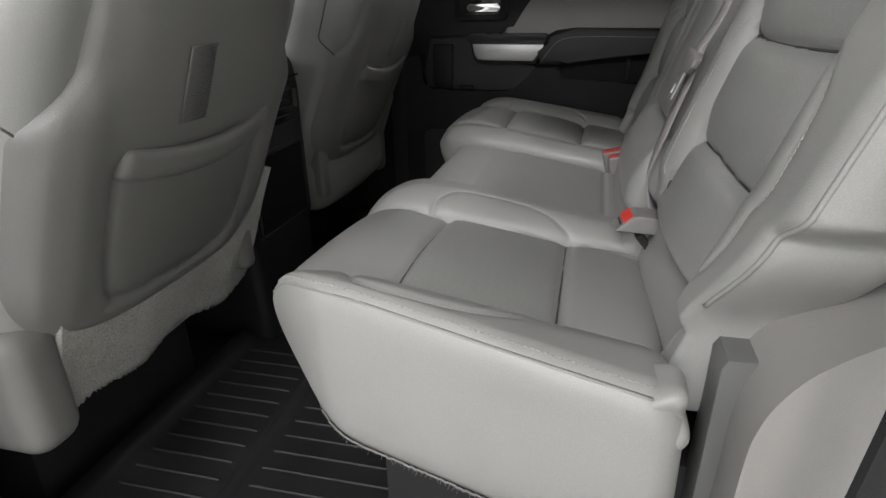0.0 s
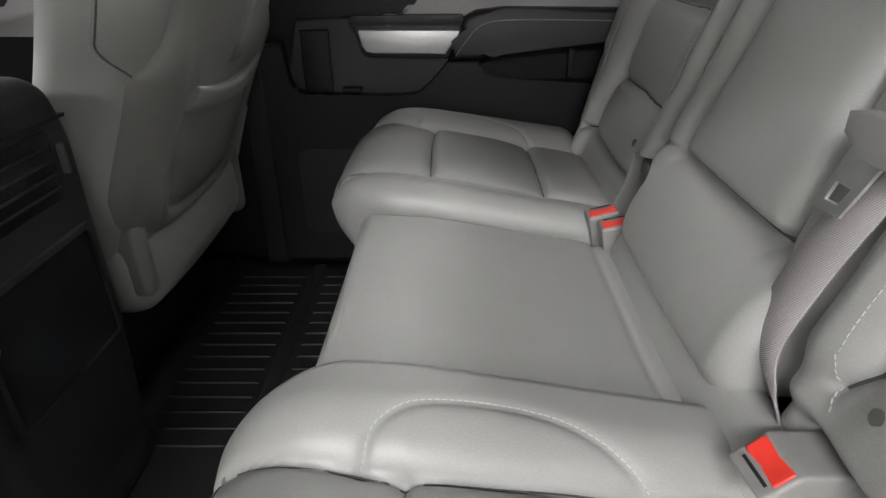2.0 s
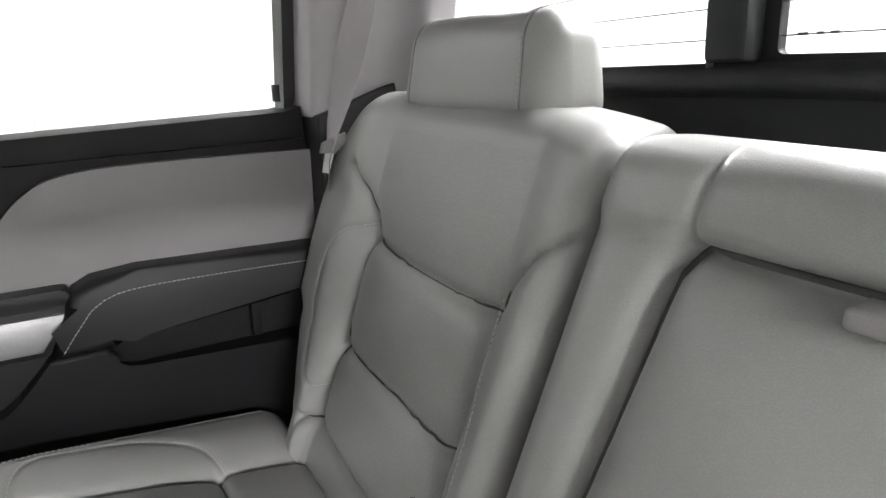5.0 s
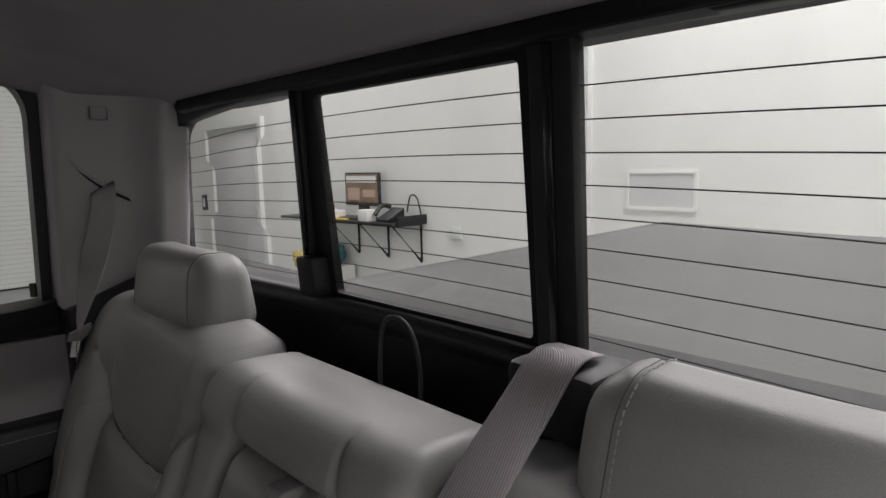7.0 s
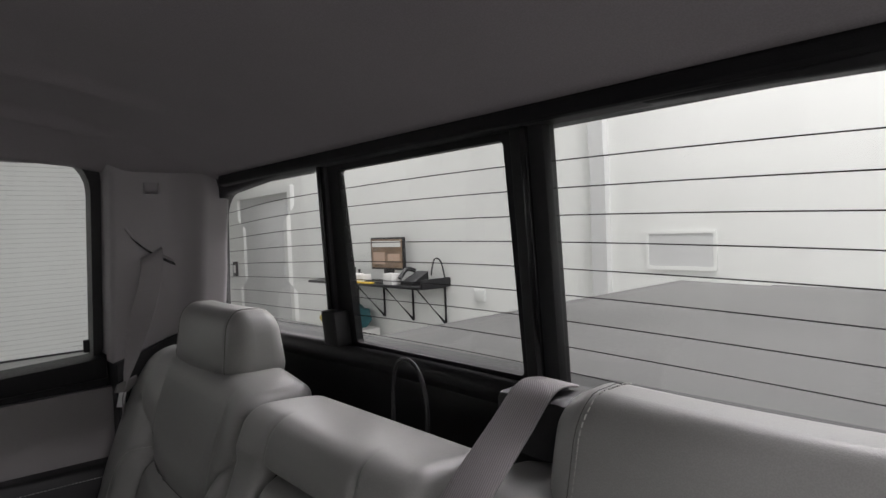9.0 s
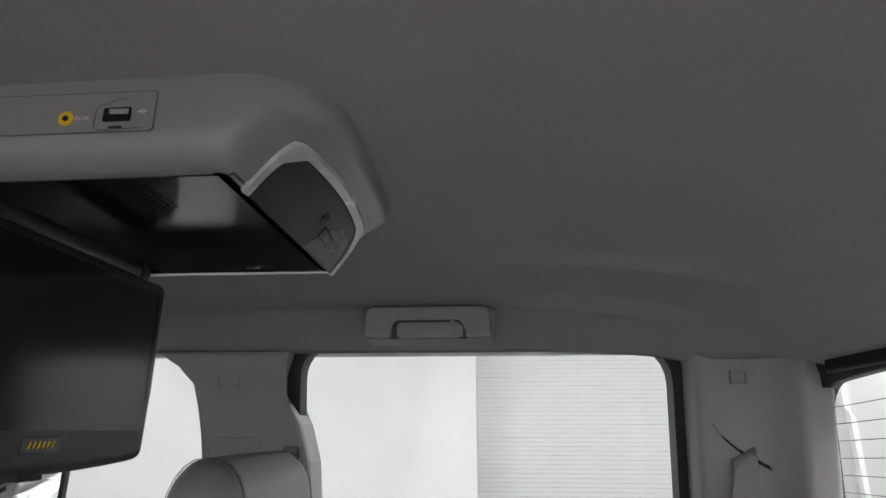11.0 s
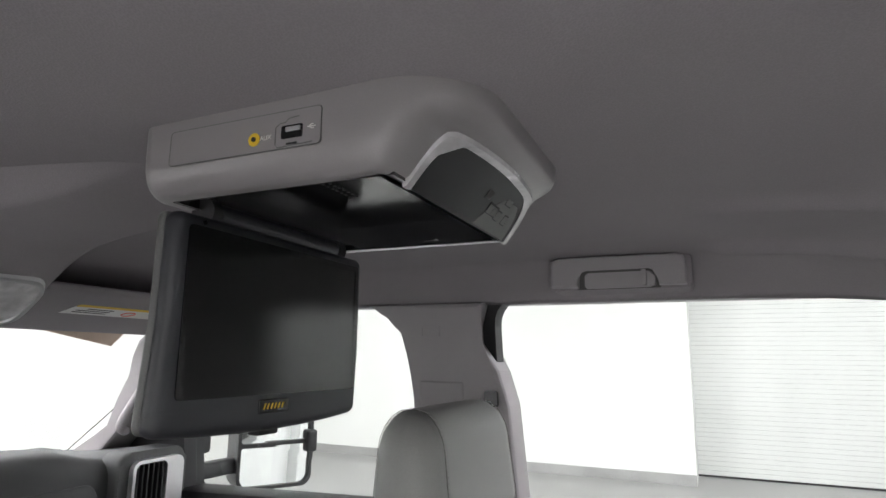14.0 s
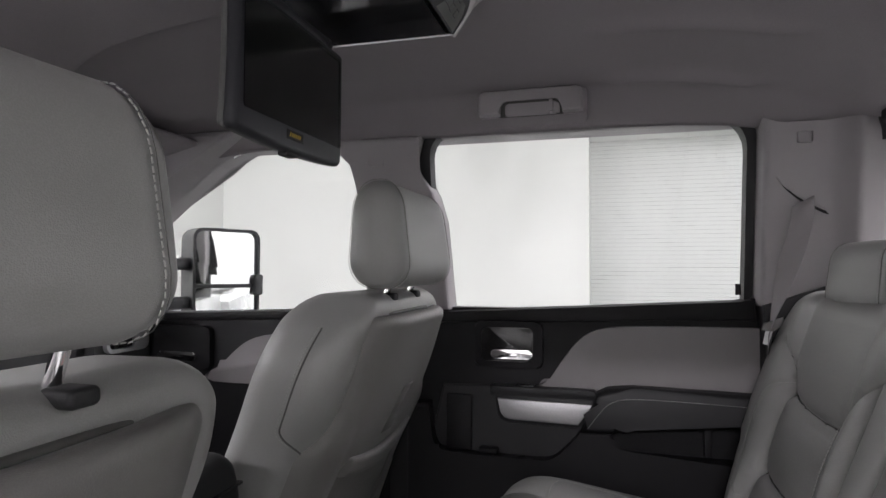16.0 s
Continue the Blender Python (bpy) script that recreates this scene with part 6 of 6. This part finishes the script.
def desk_corner():
    d = thing("wall_desk", "dark wall-mounted standing desk on black brackets", "desk", at=(5.3, -3.8, 0.4))
    part("desktop", box(bmesh.new(), (4.25, -4.0, 0.43), (6.35, -3.55, 0.46), 0.005), BLACK, d)
    part("upstand", box(bmesh.new(), (4.22, -4.0, 0.43), (4.25, -3.60, 0.53), 0.005), BLACK, d)
    for x in (4.3, 4.85, 5.4, 5.95):
        part("bracket", tube(bmesh.new(), [(x, -3.985, 0.02), (x, -3.985, 0.42), (x, -3.60, 0.42), (x, -3.985, 0.02)], 0.014, 6), BLACK, d)
    m = thing("desk_monitor", "black computer monitor standing on the desk", "monitor", at=(5.1, -3.85, 0.46))
    part("display", box(bmesh.new(), (4.80, -3.87, 0.60), (5.42, -3.83, 0.97), 0.008), BLACK, m)
    part("picture", box(bmesh.new(), (4.82, -3.8305, 0.62), (5.40, -3.826, 0.95)), WOODTONE, m, "blurred brownish page")
    for x0, z0, x1, z1 in ((4.84, 0.86, 5.38, 0.93), (4.86, 0.70, 5.08, 0.78), (5.14, 0.66, 5.36, 0.80)):
        part("page_block", box(bmesh.new(), (x0, -3.8262, z0), (x1, -3.8225, z1)), PAPERWHITE if z0 > 0.8 else TAN, m, smooth=False)
    part("stand", box(bmesh.new(), (5.06, -3.9, 0.46), (5.16, -3.82, 0.62)), BLACK, m)
    part("foot", box(bmesh.new(), (4.98, -3.93, 0.46), (5.24, -3.76, 0.472)), BLACK, m)
    k = thing("keyboard", "black keyboard lying on the desk", "keyboard", at=(5.05, -3.68, 0.46))
    part("keys", box(bmesh.new(), (4.85, -3.74, 0.46), (5.28, -3.60, 0.485), 0.006), BLACK, k)
    ph = thing("desk_phone", "black desk telephone with coiled cord on the desk", "telephone", at=(4.5, -3.75, 0.46))
    part("base", prism([(-3.85, 0.46), (-3.62, 0.46), (-3.62, 0.49), (-3.85, 0.60)], "x", 4.40, 4.60, 0.01), BLACK, ph)
    part("receiver", tube(bmesh.new(), smooth_line([(4.63, -3.85, 0.60), (4.65, -3.75, 0.62), (4.65, -3.65, 0.53)], 5), 0.025, 8), BLACK, ph)
    part("cord", tube(bmesh.new(), smooth_line([(4.42, -3.9, 0.55), (4.36, -3.9, 0.72), (4.28, -3.92, 0.70), (4.25, -3.95, 0.5)], 6), 0.008, 6), BLACK, ph)
    for x, r, h, mt, lab in ((5.95, 0.035, 0.22, PAPERWHITE, "white spray bottle"), (6.05, 0.035, 0.18, GREEN, "green plastic bottle"), (5.68, 0.03, 0.23, BLACK, "black bottle"), (5.56, 0.035, 0.14, BLACK, "small black jar")):
        o = thing("desk_bottle", lab + " standing on the desk", "bottle", "bottles on the desk", at=(x, -3.75, 0.46))
        part("body", tube(bmesh.new(), [(x, -3.75, 0.46), (x, -3.75, 0.46 + h * 0.7)], r, 14), mt, o)
        part("cap", tube(bmesh.new(), [(x, -3.75, 0.46 + h * 0.7), (x, -3.75, 0.46 + h)], r * 0.45, 10), mt, o)
    for x, w, h, mt in ((5.45, 0.12, 0.10, PAPERWHITE), (5.30, 0.11, 0.09, PAPERWHITE), (4.78, 0.16, 0.12, PAPERWHITE)):
        o = thing("paper_stack", "stack of white papers on the desk", "papers", "papers on the desk", at=(x, -3.65, 0.46))
        part("sheets", box(bmesh.new(), (x - w / 2, -3.70, 0.46), (x + w / 2, -3.58, 0.46 + h), 0.004), mt, o)
    o = thing("note_pad", "yellow note pad on the desk edge", "note pad", at=(5.25, -3.58, 0.46))
    part("pad", box(bmesh.new(), (5.05, -3.60, 0.461), (5.42, -3.54, 0.475)), YELLOW, o, smooth=False)
    bn = thing("storage_box", "white storage box on the floor under the desk", "box", at=(5.7, -3.75, FLOOR_Z))
    part("tub", box(bmesh.new(), (5.45, -3.95, FLOOR_Z), (6.15, -3.55, -0.12), 0.02), PAPERWHITE, bn)
    bg = thing("plastic_bag", "crumpled teal and yellow bags heaped on the box", "bag", at=(5.75, -3.75, -0.12))
    part("teal_bag", soft_box((5.55, -3.92, -0.13), (5.88, -3.64, 0.14), 0.10, (18, 16, 16), lambda x, y, z: (x + 0.02 * math.sin(40 * z), y + 0.02 * math.sin(37 * x), z + 0.02 * math.sin(31 * y + 22 * x))), TEAL, bg)
    part("yellow_bag", soft_box((5.70, -3.62, -0.13), (6.00, -3.44, 0.06), 0.08, (16, 14, 12), lambda x, y, z: (x + 0.015 * math.sin(50 * z), y + 0.02 * math.sin(41 * x), z + 0.02 * math.sin(35 * y + 29 * x))), BAGYELLOW, bg)
    st = thing("wall_socket", "white double socket on the back wall", "socket", at=(3.6, -3.98, 0.35))
    part("plate", box(bmesh.new(), (3.53, -4.0, 0.30), (3.68, -3.975, 0.42), 0.006), SHUTTER, st)
    sw = thing("light_switch", "black framed switch beside the door", "switch", at=(9.5, -3.98, 0.45))
    part("frame", box(bmesh.new(), (9.42, -4.0, 0.34), (9.60, -3.97, 0.60), 0.006), BLACK, sw)
    part("rocker", box(bmesh.new(), (9.47, -3.972, 0.40), (9.55, -3.964, 0.54)), PAPERWHITE, sw)
    dr = thing("door_3", "closed white steel door in the back wall", "door", kind="structure", at=(8.1, -3.98, FLOOR_Z))
    part("leaf", box(bmesh.new(), (7.2, -4.0, FLOOR_Z), (8.98, -3.985, 1.72), 0.004), PALEGREY, dr)
    part("door_frame", ring([(7.1, FLOOR_Z), (9.08, FLOOR_Z), (9.08, 1.82), (7.1, 1.82)], [(7.2, FLOOR_Z), (8.98, FLOOR_Z), (8.98, 1.72), (7.2, 1.72)], "y", -4.0, -3.94), WALLWHITE, dr, smooth=False)
    part("door_handle", tube(bmesh.new(), [(8.86, -3.97, 0.32), (8.86, -3.90, 0.32), (8.66, -3.90, 0.32)], 0.014, 8), STEEL, dr, "steel lever handle")
    for z in (-0.5, 0.45, 1.4):
        part("hinge", box(bmesh.new(), (7.17, -3.97, z), (7.23, -3.935, z + 0.14)), STEEL, dr)
    for o in bpy.data.objects:
        if o.parent is None and o.type == "EMPTY" and 4.3 < o.location.x < 7 and o.location.y < -3:
            o.location.x -= 0.18
        elif o.name.startswith(("door_3", "light_switch")):
            o.location.x += 0.30
    structure("trim_column", box(bmesh.new(), (2.1, -4.0, FLOOR_Z), (2.24, -3.93, 4.6)), PALEGREY, "pale grey wall column", "column")
    h = thing("wall_hatch", "white framed hatch on the back wall", "hatch", at=(1.48, -3.98, 0.82))
    part("frame", ring(rounded(1.24, 0.67, 1.79, 0.965, 0.02), rounded(1.265, 0.70, 1.765, 0.945, 0.015), "y", -4.0, -3.988), WALLWHITE, h)
    part("panel", box(bmesh.new(), (1.26, -4.0, 0.695), (1.77, -3.994, 0.95)), PALEGREY, h)


desk_corner()
